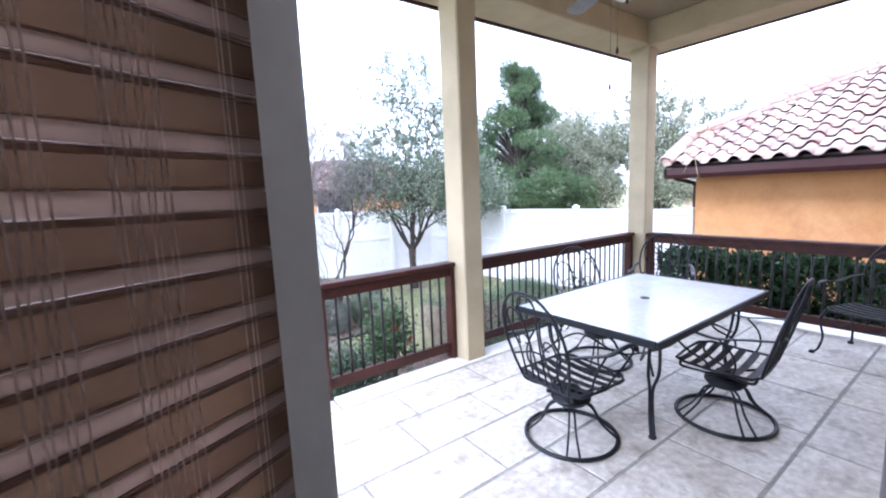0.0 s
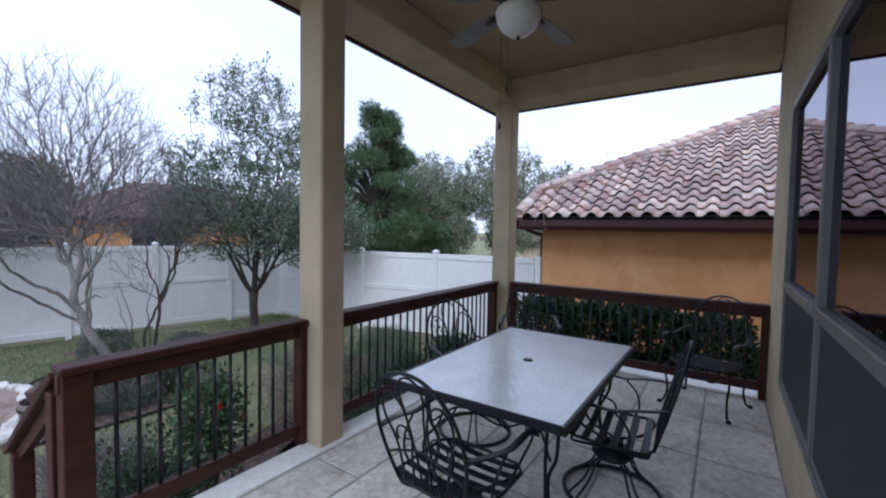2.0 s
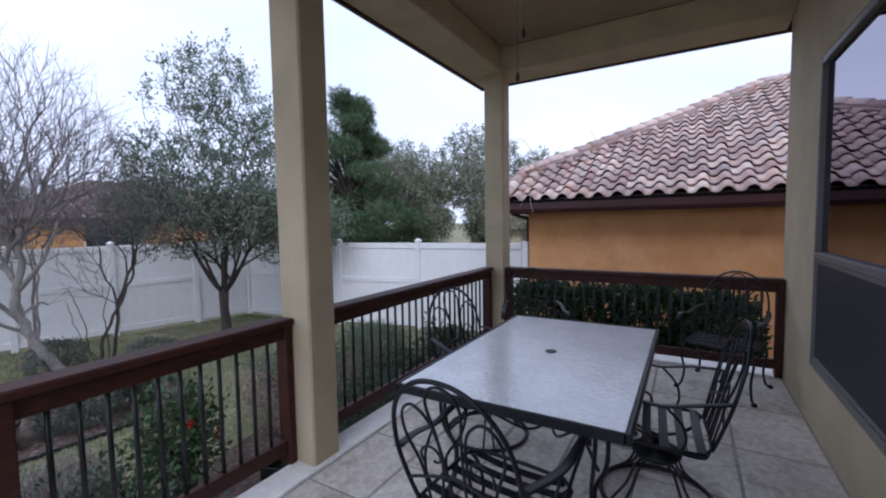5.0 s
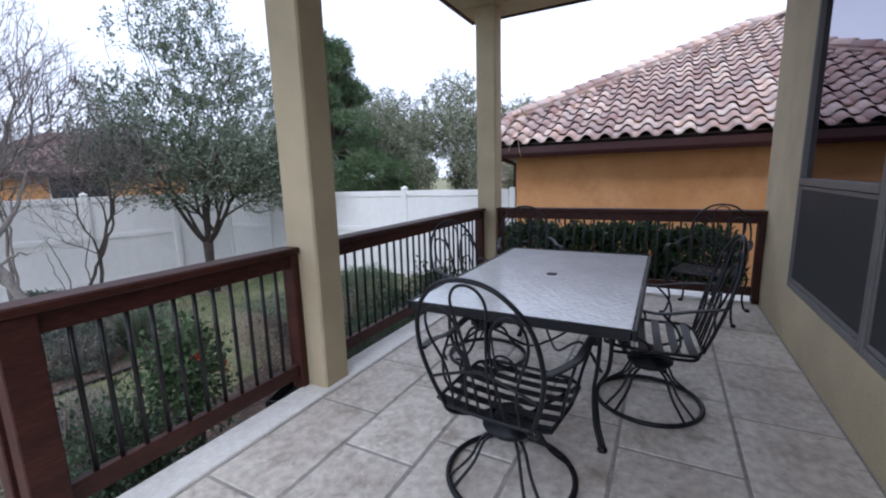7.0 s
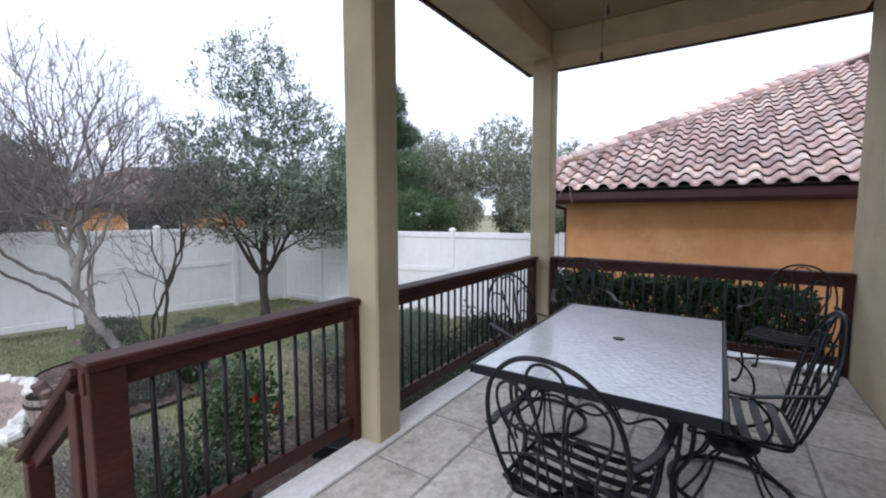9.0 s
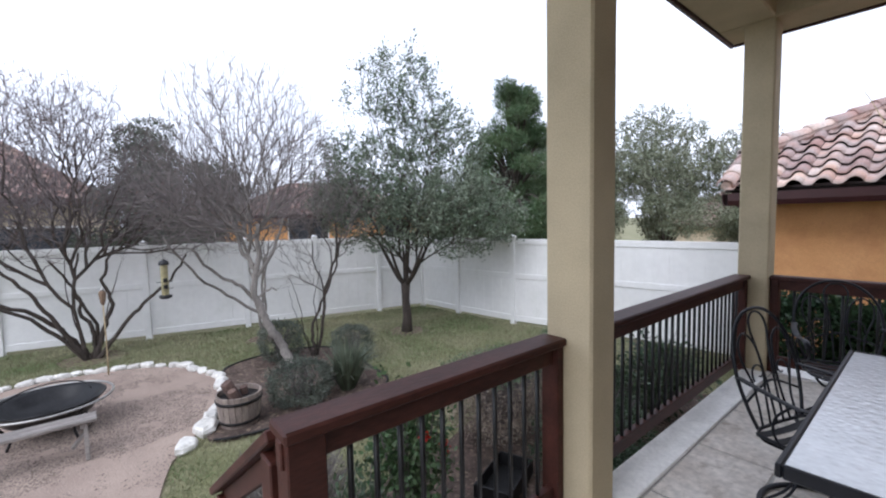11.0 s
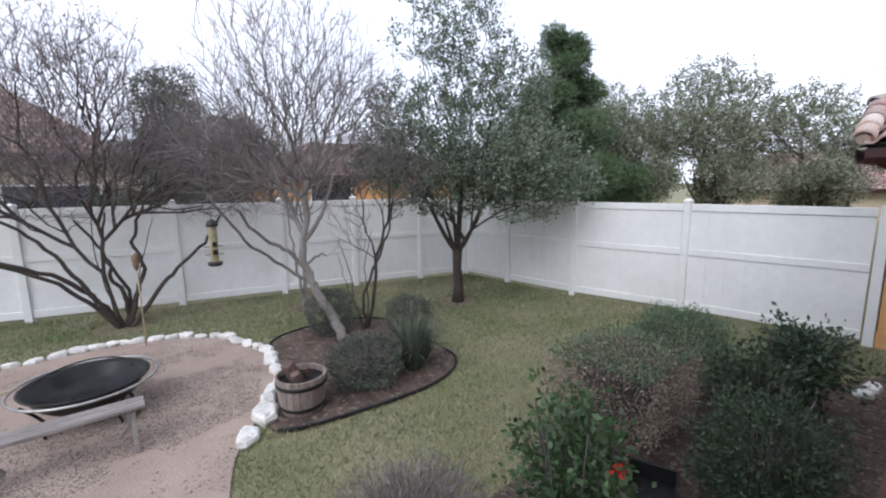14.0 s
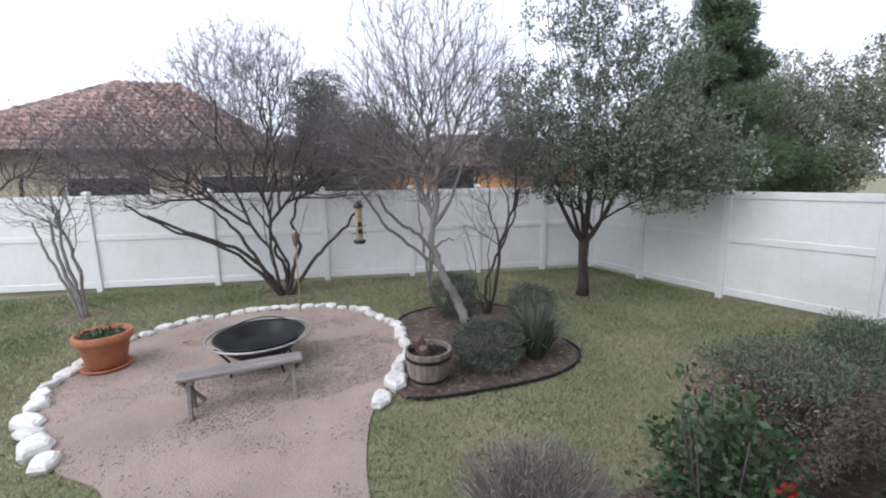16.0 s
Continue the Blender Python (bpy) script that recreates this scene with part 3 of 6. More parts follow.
cloth.box((0.05, -0.034, z_from), (DW - 0.053, -0.03, DH - 0.02), 0.0005)
shade = part("woven_shade", cloth, M_SHADE, door, "brown woven roman shade with pale threads")
for g in bands:
    part("pale_band", g, M_THREAD, shade)
for s0, s1 in ((0.012, 0.022), (0.050, 0.076), (0.094, 0.113), (0.15, 0.16), (0.19, 0.215), (0.24, 0.26), (0.30, 0.31), (0.34, 0.365), (0.42, 0.44), (0.5, 0.51), (0.56, 0.58)):
    g = Geo()
    x = SHX1 - s1
    while x < SHX1 - s0:
        vs, fs, n = [], [], 24
        for i in range(n + 1):
            w = 0.0006 * math.sin(i * 1.3 + x * 900)
            zz = 0.11 + (DH - 0.15) * i / n
            vs += [(x + w, -0.0368, zz), (x + w + 0.0011, -0.0368, zz)]
        for i in range(n):
            fs.append((2 * i, 2 * i + 1, 2 * i + 3, 2 * i + 2))
        g.add(vs, fs)
        x += 0.0034
    part("sheer_warp", g, M_SHEER, shade)
# door casing
g = Geo()
g.box((DOOR_A - 0.0, WALL_Y - 0.2, -0.02), (DOOR_A + 0.04, WALL_Y + 0.012, DOOR_H - 0.002), 0.004)
g.box((DOOR_A + 0.041, WALL_Y - 0.2, DOOR_H - 0.042), (DOOR_B - 0.021, WALL_Y + 0.012, DOOR_H - 0.002), 0.004)
structure("trim_door_casing", g, M_DOORWHITE, "pale painted door casing", "trim")
structure("trim_door_jamb", Geo().box((DOOR_B - 0.02, WALL_Y - 0.2, -0.02), (DOOR_B, WALL_Y + 0.004, DOOR_H - 0.002), 0.003), M_FRAMEW, "taupe metal door jamb beside the window", "trim")

# ---------------------------------------------------------------- ceiling fan
fan = thing("ceiling_fan", pose(2.76, 1.68, CEIL - 0.02, 0, 0, -6), "bronze ceiling fan with grey blades and a frosted light bowl", "ceiling fan")
part("canopy", Geo().lathe([(0.012, -0.075), (0.05, -0.06), (0.07, -0.02), (0.072, 0.019)], 20), M_FANBODY, fan, smooth=True)
part("downrod", Geo().tube([(0, 0, -0.40), (0, 0, -0.06)], 0.011, 10), M_FANBODY, fan, smooth=True)
part("motor", Geo().lathe([(0.05, -0.66), (0.10, -0.645), (0.135, -0.60), (0.14, -0.52), (0.125, -0.47), (0.07, -0.43), (0.03, -0.40)], 24), M_FANBODY, fan, smooth=True)
part("light_bowl", Geo().lathe([(0.012, -0.825), (0.06, -0.815), (0.105, -0.78), (0.13, -0.73), (0.138, -0.69), (0.13, -0.672), (0.09, -0.662)], 26), M_GLOBE, fan, smooth=True)
part("finial", Geo().lathe([(0.003, -0.85), (0.012, -0.84), (0.008, -0.824)], 10), M_FANBODY, fan, smooth=True)
for i in range(5):
    a = radians(72 * i)
    rot = Matrix.Rotation(a, 4, "Z") @ Matrix.Rotation(radians(11), 4, "X")
    g = Geo()
    out = [(0.235, -0.05), (0.30, -0.064), (0.5, -0.07), (0.66, -0.068), (0.698, -0.042), (0.704, 0.0), (0.698, 0.042), (0.66, 0.068), (0.5, 0.07), (0.30, 0.064), (0.235, 0.05)]
    n = len(out)
    vs = [tuple(rot @ Vector((x, y, -0.003)) + Vector((0, 0, -0.63))) for x, y in out] + [tuple(rot @ Vector((x, y, 0.003)) + Vector((0, 0, -0.63))) for x, y in out]
    g.add(vs, [tuple(range(n))[::-1], tuple(range(n, 2 * n))] + [(i2, (i2 + 1) % n, n + (i2 + 1) % n, n + i2) for i2 in range(n)])
    bl = part("blade", g, M_BLADE, fan)
    g = Geo().tube([tuple(rot @ Vector((x, y, -0.008)) + Vector((0, 0, -0.63))) for x, y in ((0.12, 0), (0.19, 0.015), (0.25, 0.0), (0.31, 0.0))], [0.016, 0.022, 0.03, 0.018], 6, flat=0.35)
    part("blade_iron", g, M_FANBODY, bl)
for dx, zl in ((0.03, -1.08), (-0.04, -1.32)):
    ch = part("pull_chain", Geo().tube([(dx, 0.09, -0.66), (dx, 0.092, zl)], 0.0016, 5), M_BRASS, fan)
    part("pull_knob", Geo().lathe([(0.003, zl - 0.05), (0.011, zl - 0.04), (0.009, zl - 0.02), (0.003, zl)], 10, (dx, 0.092, 0)), M_FANBODY, ch, smooth=True)

# ---------------------------------------------------------------- patio table
tb = thing("patio_table", pose(3.165, 1.73, 0), "rectangular wrought-iron patio table with a pebbled glass top", "table")
TX, TY, TZ = 0.865, 0.55, 0.72
part("glass_top", Geo().box((-TX + 0.022, -TY + 0.022, TZ - 0.010), (TX - 0.022, TY - 0.022, TZ), 0.003), M_TABLE, tb, "pebbled glass, sky reflection put into its pale grey")
for a, b in (((-TX, -TY, TZ - 0.045), (TX, -TY + 0.02, TZ + 0.003)), ((-TX, TY - 0.02, TZ - 0.045), (TX, TY, TZ + 0.003)),
             ((-TX, -TY + 0.021, TZ - 0.045), (-TX + 0.02, TY - 0.021, TZ + 0.003)), ((TX - 0.02, -TY + 0.021, TZ - 0.045), (TX, TY - 0.021, TZ + 0.003))):
    part("rim_bar", Geo().box(a, b, 0.005), M_IRON, tb)
part("umbrella_ring", Geo().lathe([(0.022, TZ + 0.001), (0.034, TZ + 0.001), (0.034, TZ + 0.005), (0.022, TZ + 0.005)], 20), M_IRON, tb, smooth=True)
# black disc on the uncut glass, painting the dark of the open hole
part("umbrella_hole", Geo().lathe([(0.022, TZ + 0.0005), (0.022, TZ + 0.0025)], 20), M_BLACKPL, tb)
for sx in (-1, 1):
    for sy in (-1, 1):
        cx, cy = sx * (TX - 0.27), sy * (TY - 0.17)
        g = Geo()
        d = Vector((sx * 0.8, sy * 0.6, 0))
        e = Vector((-sy * 0.6, sx * 0.8, 0)) * 0.03
        for s in (-1, 1):
            pts = [(cx, cy, TZ - 0.045), Vector((cx, cy, 0.58)) + d * 0.045, Vector((cx, cy, 0.42)) + d * 0.03, Vector((cx, cy, 0.28)) - d * 0.03, Vector((cx, cy, 0.12)) - d * 0.01, Vector((cx, cy, 0.016)) + d * 0.055]
            pts = [Vector(p) + e * s * (1 if i < 3 else 0.3) for i, p in enumerate(pts)]
            g.tube(curve_pts(pts, 6), 0.0105, 7)
        part("leg", g, M_IRON, tb, smooth=True)
        part("foot", Geo().lathe([(0.022, 0.0), (0.026, 0.008), (0.02, 0.02), (0.008, 0.03)], 10, (cx + d.x * 0.055, cy + d.y * 0.055, 0)), M_IRON, tb, smooth=True)
        g = Geo().tube(spiral(Vector((cx, cy, 0.56)) - d * 0.06, -d, (0, 0, 1), 0.055, 0.012, -1.2, 5.2, 18), 0.006, 6)
        part("scroll", g, M_IRON, tb, smooth=True)
        g = Geo().tube(curve_pts([Vector((cx, cy, 0.40)) + d * 0.02, Vector((cx * 0.75, cy * 0.7, 0.47)), (cx * 0.35, cy * 0.25, 0.30), (0, 0, 0.27)], 7), 0.008, 6)
        part("stretcher", g, M_IRON, tb, smooth=True)

# ---------------------------------------------------------------- wrought-iron chairs


def iron_chair(m, swivel, label):
    """Wrought-iron arm chair, facing +y; hoop back with loops, slatted seat."""
    c = thing("patio_chair", m, label, "chair", "iron chairs round the patio table")
    r = 0.0075

    def bar(name, ctrl, rad=r, n=6, closed=False, flat=1.0, sides=6):
        return part(name, Geo().tube(curve_pts(ctrl, n) if not closed else ctrl, rad, sides, closed, flat), M_IRON, c, smooth=True)

    SZ = 0.415
    fr = [(-0.25, -0.2, SZ), (-0.26, 0.0, SZ), (-0.255, 0.17, SZ + 0.01), (-0.2, 0.24, SZ + 0.005), (0, 0.255, SZ), (0.2, 0.24, SZ + 0.005), (0.255, 0.17, SZ + 0.01), (0.26, 0.0, SZ), (0.25, -0.2, SZ), (0.17, -0.235, SZ), (0, -0.24, SZ), (-0.17, -0.235, SZ)]
    part("seat_frame", Geo().tube(fr, 0.009, 7, True), M_IRON, c, smooth=True)
    for i in range(6):
        y = -0.19 + i * 0.08
        w = 0.25 if i < 5 else 0.215
        g = Geo()
        pr = [(x / 6 * w, y, SZ + 0.004 - 0.018 * (1 - (x / 6) ** 2)) for x in range(-6, 7)]
        vs = [(x, yy + o, z + h) for h in (-0.002, 0.002) for o in (-0.022, 0.022) for x, yy, z in pr]
        k = len(pr)
        fs = []
        for j in range(k - 1):
            fs += [(j, j + 1, k + j + 1, k + j), (2 * k + j, 3 * k + j, 3 * k + j + 1, 2 * k + j + 1), (j, 2 * k + j, 2 * k + j + 1, j + 1), (k + j, k + j + 1, 3 * k + j + 1, 3 * k + j)]
        g.add(vs, fs)
        part("slat", g, M_IRON, c)

    def by(z):
        """Lean of the back at height z."""
        return -0.235 - 0.27 * max(0, z - SZ)

    def B(x, z, d=0.0):
        z = SZ + (z - SZ) * 0.93
        return (x * 0.95, by(z) + d, z)
    bar("back_hoop", [B(-0.20, SZ), B(-0.245, 0.55), B(-0.27, 0.72), B(-0.235, 0.90), B(-0.13, 1.02), B(0, 1.055), B(0.13, 1.02), B(0.235, 0.90), B(0.27, 0.72), B(0.245, 0.55), B(0.20, SZ)], 0.0095)
    bar("back_loop", [B(-0.03, SZ), B(-0.035, 0.62), B(-0.055, 0.82), B(-0.075, 0.95), B(-0.05, 1.015), B(0, 1.035), B(0.05, 1.015), B(0.075, 0.95), B(0.055, 0.82), B(0.035, 0.62), B(0.03, SZ)], 0.006)
    for s in (-1, 1):
        bar("back_loop", [B(s * 0.09, SZ), B(s * 0.07, 0.58), B(s * 0.055, 0.72, 0.008), B(s * 0.08, 0.86, 0.008), B(s * 0.15, 0.925, 0.008), B(s * 0.21, 0.88, 0.008), B(s * 0.215, 0.78, 0.008), B(s * 0.17, 0.66, 0.008), B(s * 0.15, 0.55), B(s * 0.155, SZ)], 0.006)
        bar("back_scroll", [tuple(p) for p in spiral(B(s * 0.10, 0.70, 0.012), (s, 0, 0), (0, -0.27, 1), 0.062, 0.014, -0.6, 5.0, 14)], 0.005, 2)
        bar("arm", [B(s * 0.268, 0.70, 0.0), (s * 0.285, -0.17, 0.665), (s * 0.295, -0.02, 0.64), (s * 0.30, 0.10, 0.655), (s * 0.30, 0.18, 0.66), (s * 0.297, 0.225, 0.64), (s * 0.295, 0.235, 0.605)], 0.021, 5, False, 0.22, 8)
        bar("arm_support", [(s * 0.295, 0.17, 0.655), (s * 0.285, 0.22, 0.60), (s * 0.27, 0.15, 0.52), (s * 0.275, 0.04, 0.47), (s * 0.262, 0.02, SZ)], 0.0075)
        bar("arm_support", [(s * 0.293, -0.03, 0.64), (s * 0.285, -0.10, 0.56), (s * 0.27, -0.12, 0.48), (s * 0.257, -0.10, SZ)], 0.0065)
    bar("back_crossbar", [B(-0.245, 0.56), B(-0.15, 0.60), B(0, 0.645), B(0.15, 0.60), B(0.245, 0.56)], 0.0065)
    if swivel:
        R = 0.285
        part("base_ring", Geo().tube([(R * math.cos(k * math.pi / 20), R * math.sin(k * math.pi / 20), 0.014) for k in range(40)], 0.0135, 8, True), M_IRON, c, smooth=True)
        part("swivel_hub", Geo().lathe([(0.07, 0.225), (0.10, 0.235), (0.125, 0.262), (0.125, 0.275), (0.06, 0.29), (0.06, 0.33)], 20), M_IRON, c, smooth=True)
        for k in range(4):
            for o in (-0.12, 0.12):
                a = math.pi / 4 + k * math.pi / 2 + o
                a2 = math.pi / 4 + k * math.pi / 2 + o * 1.1
                bar("leg", [(0.07 * math.cos(a), 0.07 * math.sin(a), 0.235), (0.13 * math.cos(a), 0.13 * math.sin(a), 0.205), (0.185 * math.cos(a), 0.185 * math.sin(a), 0.11), (R * math.cos(a2), R * math.sin(a2), 0.02)], 0.0075, 5)
        for s in (-1, 1):
            bar("spring_bar", [(s * 0.06, -0.05, 0.315), (s * 0.12, 0.10, 0.335), (s * 0.2, 0.2, 0.37), (s * 0.24, 0.2, SZ)], 0.009, 5)
            bar("spring_bar", [(s * 0.05, 0.02, 0.32), (s * 0.12, -0.12, 0.335), (s * 0.19, -0.2, 0.37), (s * 0.21, -0.22, SZ)], 0.009, 5)
    else:
        for sx in (-1, 1):
            for sy in (-1, 1):
                x, y = sx * 0.245, sy * 0.19
                bar("leg", [(x, y, SZ), (x + sx * 0.025, y + sy * 0.04, 0.32), (x + sx * 0.005, y + sy * 0.02, 0.16), (x + sx * 0.02, y + sy * 0.05, 0.04), (x + sx * 0.045, y + sy * 0.085, 0.014)], 0.010, 6)
                part("foot", Geo().lathe([(0.02, 0.0), (0.025, 0.01), (0.016, 0.024), (0.006, 0.03)], 10, (x + sx * 0.045, y + sy * 0.085, 0)), M_IRON, c, smooth=True)
        bar("front_apron", [(-0.25, 0.22, 0.36), (-0.12, 0.235, 0.30), (0, 0.24, 0.37), (0.12, 0.235, 0.30), (0.25, 0.22, 0.36)], 0.006)
    return c


SW = "black wrought-iron swivel armchair with hoop back on a round base"
chair_a = iron_chair(pose(2.17, 1.67, 0, 0, 0, -95), True, SW)
copy_thing(chair_a, pose(3.13, 1.14, 0, 0, 0, 4))
copy_thing(chair_a, pose(3.34, 2.25, 0, 0, 0, 162))
copy_thing(chair_a, pose(4.62, 2.32, 0, 0, 0, 112))
iron_chair(pose(5.08, 0.72, 0, 0, 0, 72), False, "black wrought-iron armchair with scroll feet by the house wall")

# ---------------------------------------------------------------- vinyl fence


def fence_run(pts, top):
    """White vinyl privacy fence through plan points, one thing a section."""
    for i, (a, b) in enumerate(zip(pts, pts[1:])):
        d = Vector((b[0] - a[0], b[1] - a[1]))
        L = d.length
        s = thing("fence_section", pose(a[0], a[1], GROUND, 0, 0, math.degrees(math.atan2(d.y, d.x))), "white vinyl privacy fence section, faintly algae stained", "fence", "vinyl fence sections")
        H = top - GROUND - 0.06
        part("post", Geo().box((-0.06, -0.06, -0.1), (0.06, 0.06, H + 0.03), 0.006), M_VINYL, s)
        cap = Geo().box((-0.072, -0.072, H + 0.03), (0.072, 0.072, H + 0.055), 0.008)
        cap.add([(-0.066, -0.066, H + 0.055), (0.066, -0.066, H + 0.055), (0.066, 0.066, H + 0.055), (-0.066, 0.066, H + 0.055), (0, 0, H + 0.1)], [(0, 1, 4), (1, 2, 4), (2, 3, 4), (3, 0, 4)])
        part("post_cap", cap, M_VINYL, s)
        for z0, z1 in ((0.05, 0.19), (H * 0.53, H * 0.53 + 0.12), (H - 0.14, H - 0.01)):
            part("rail", Geo().box((0.06, -0.028, z0), (L - 0.06, 0.028, z1), 0.006), M_VINYL, s)
        n = max(2, round((L - 0.12) / 0.28))
        w = (L - 0.12) / n
        for k in range(n):
            for z0, z1 in ((0.19, H * 0.53), (H * 0.53 + 0.12, H - 0.14)):
                part("board", Geo().box((0.06 + k * w + 0.0004, -0.011, z0), (0.06 + (k + 1) * w - 0.0004, 0.011, z1), 0.002), M_VINYL, s)


FENCE_W = [(-11.9, 16.45), (-9.75, 15.95), (-7.6, 15.45), (-5.45, 14.93), (-3.33, 14.42), (-0.95, 13.86), (1.43, 13.3), (3.4, 12.84), (5.01, 12.46), (6.67, 12.06), (7.98, 11.75)]
FENCE_N = [(7.98, 11.75), (8.06, 10.25), (8.24, 8.49), (8.71, 6.44), (9.07, 3.99)]
fence_run(FENCE_W, 1.18)
fence_run(FENCE_N, 1.12)
s = thing("fence_post", pose(9.07, 3.96, GROUND), "white vinyl fence end post by the orange house", "fence")
part("post", Geo().box((-0.06, -0.06, -0.1), (0.06, 0.06, 2.05), 0.006), M_VINYL, s)

# ---------------------------------------------------------------- neighbouring orange house
nb = thing("neighbour_house", pose(0, 0, 0), "orange stucco house with weathered clay tile roof and maroon gutter", "house")
EX, EY, EZ, PITCH = 8.60, 4.27, 1.96, 0.50
RAKE = 1.1
WX, WYC = 9.05, 3.88
g = Geo()
g.box((WX, -14, GROUND - 0.2), (16.5, WYC, 1.69), 0.01)
part("wall", g, M_ORANGE, nb)
g = Geo().box((EX + 0.06, -14, 1.693), (16.9, EY - 0.06, 1.72), 0.004)
part("soffit", g, M_FASCIA, nb)
g = Geo()
vs = [(x, y, z) for y in (EY - 0.16, EY - 0.11) for x, z in ((EX + 0.12, 1.72), (16.5, 1.72), (16.5, EZ + PITCH * RAKE - 0.05), (EX + RAKE, EZ + PITCH * RAKE - 0.05), (EX + 0.12, EZ - 0.03))]
g.add(vs, [(0, 1, 2, 3, 4), (9, 8, 7, 6, 5)] + [(i, (i + 1) % 5, 5 + (i + 1) % 5, 5 + i) for i in range(5)])
part("gable_wall", g, M_ORANGE, nb)
g = Geo().box((EX + 0.115, EY - 0.108, 1.70), (16.9, EY - 0.065, 1.955), 0.004)
part("fascia_board", g, M_FASCIA, nb)
vine = thing("dead_vine", pose(EX, EY, 1.9), "pale dead vine tendrils hanging over the gutter", "vine")
for k, ctrl in enumerate(([(0.0, -0.55, 0.45), (-0.12, -0.6, 0.2), (-0.1, -0.62, -0.05), (-0.13, -0.68, -0.25)], [(0.05, -0.3, 0.5), (-0.1, -0.42, 0.22), (-0.12, -0.45, 0.0), (-0.1, -0.4, -0.12)],
                          [(0.5, -0.6, 0.6), (0.35, -0.5, 1.0), (0.1, -0.35, 1.25), (-0.15, -0.2, 1.1)], [(0.45, -0.5, 0.6), (0.2, -0.25, 0.95), (-0.1, 0.0, 1.0)], [(1.3, -1.7, 0.95), (1.25, -1.55, 1.3), (1.2, -1.45, 1.5)])):
    part("tendril", Geo().tube(curve_pts(ctrl, 6), [0.009 * (1 - 0.04 * i) for i in range(6 * (len(ctrl) - 1) + 1)], 5), M_BAMBOO, vine)
g = Geo().box((WX - 0.012, -14, GROUND - 0.1), (WX - 0.002, WYC + 0.01, GROUND + 0.22), 0.004)
part("wall_base", g, M_ORANGE, nb)
g = Geo()
prof = [(0.0, 0.13), (0.0, 0.05), (0.02, 0.0), (0.09, 0.0), (0.115, 0.05), (0.115, 0.13), (0.105, 0.13), (0.1, 0.055), (0.08, 0.012), (0.03, 0.012), (0.012, 0.055), (0.012, 0.13)]
n = len(prof)
for axis in (0, 1):
    vs = []
    for u in (0, 1):
        for o, z in prof:
            vs.append((EX + 0.06 - o, (-14, EY - 0.06)[u], 1.67 + z * 1.5) if axis == 0 else ((EX + 0.06, 16.5)[u], EY - 0.06 + o, 1.67 + z * 1.5))
    g.add(vs, [(k, (k + 1) % n, n + (k + 1) % n, n + k) for k in range(n)] + [tuple(range(n)), tuple(range(n, 2 * n))])
part("gutter", g, M_FASCIA, nb)
g = Geo().box((EX + 0.065, -14, 1.70), (EX + 0.11, EY - 0.1, 1.955), 0.004)
part("fascia_board", g, M_FASCIA, nb)
g = Geo().tube(curve_pts([(EX + 0.02, EY - 0.2, 1.70), (EX + 0.06, EY - 0.2, 1.66), (WX - 0.12, WYC + 0.1, 1.60), (WX + 0.06, WYC + 0.05, 1.55), (WX + 0.1, WYC + 0.05, 1.3), (WX + 0.1, WYC + 0.05, GROUND + 0.1)], 5), 0.038, 6)
part("downspout", g, M_FASCIA, nb)
RX = 15.0
RZ = EZ + PITCH * (RX - EX)
g = Geo()
o = -0.075
HY = EY - (RX - EX - RAKE)
g.add([(EX, EY, EZ + o), (EX, -14, EZ + o), (RX, -14, RZ + o), (RX, HY, RZ + o), (RX + 6, EY, EZ + PITCH * RAKE + o), (RX + 6, HY, RZ + o), (RX + 6, -14, RZ + o), (EX + RAKE, EY, EZ + PITCH * RAKE + o)],
      [(0, 7, 3, 2, 1), (7, 4, 5, 3), (3, 5, 6, 2)])
roof = part("roof", g, M_DARKGAP, nb)


def tile_geo(w, length):
    """One S-shaped clay tile: pan and barrel, with a thick front lip."""
    prof, k = [], 12
    for i in range(k + 1):
        u = i / k
        if u < 0.4:
            prof.append((u * w, -0.018 * math.sin(math.pi * u / 0.4)))
        else:
            prof.append((u * w, 0.085 * math.sin(math.pi * (u - 0.4) / 0.6) ** 0.7))
    vs = []
    for y, z, t in ((0.0, 0.056, 0.0), (length, 0.0, 0.0), (0.004, 0.056, -0.012)):
        vs += [(x, y, h + z + t) for x, h in prof]
    m = k + 1
    fs = [(i, i + 1, m + i + 1, m + i) for i in range(k)] + [(2 * m + i, 2 * m + i + 1, i + 1, i) for i in range(k)]
    return Geo().add(vs, fs)


TW, TE = 0.32, 0.36
slope = math.atan(PITCH)
tile_mesh = None
rest = Geo()
rng = random.Random(3)
tg = tile_geo(TW, TE + 0.06)
made = 0
for col in range(70):
    y1 = EY - 0.03 - col * TW
    for row in range(30):
        x = EX - 0.05 + row * TE * math.cos(slope)
        if EY - (y1 - TW * 0.5) + RAKE < (x - EX) + 0.10:
            continue
        if x > RX - 0.1:
            continue
        z = EZ - 0.045 + PITCH * (x - EX)
        m = Matrix.Translation((x, y1 + rng.uniform(-0.008, 0.008), z + rng.uniform(0, 0.008))) @ Matrix(((0, math.cos(slope), -math.sin(slope), 0), (-1, 0, 0, 0), (0, math.sin(slope), math.cos(slope), 0), (0, 0, 0, 1)))
        if col < 21 and made < 290:
            if tile_mesh is None:
                ob = part("roof_tile", tg, M_TILE, roof, smooth=True)
                tile_mesh = ob.data
            else:
                ob = new("roof_tile", tile_mesh)
                ob.parent = roof
            ob.matrix_basis = m
            made += 1
        else:
            rest.add([tuple(m @ Vector(v)) for v in tg.v], tg.f)
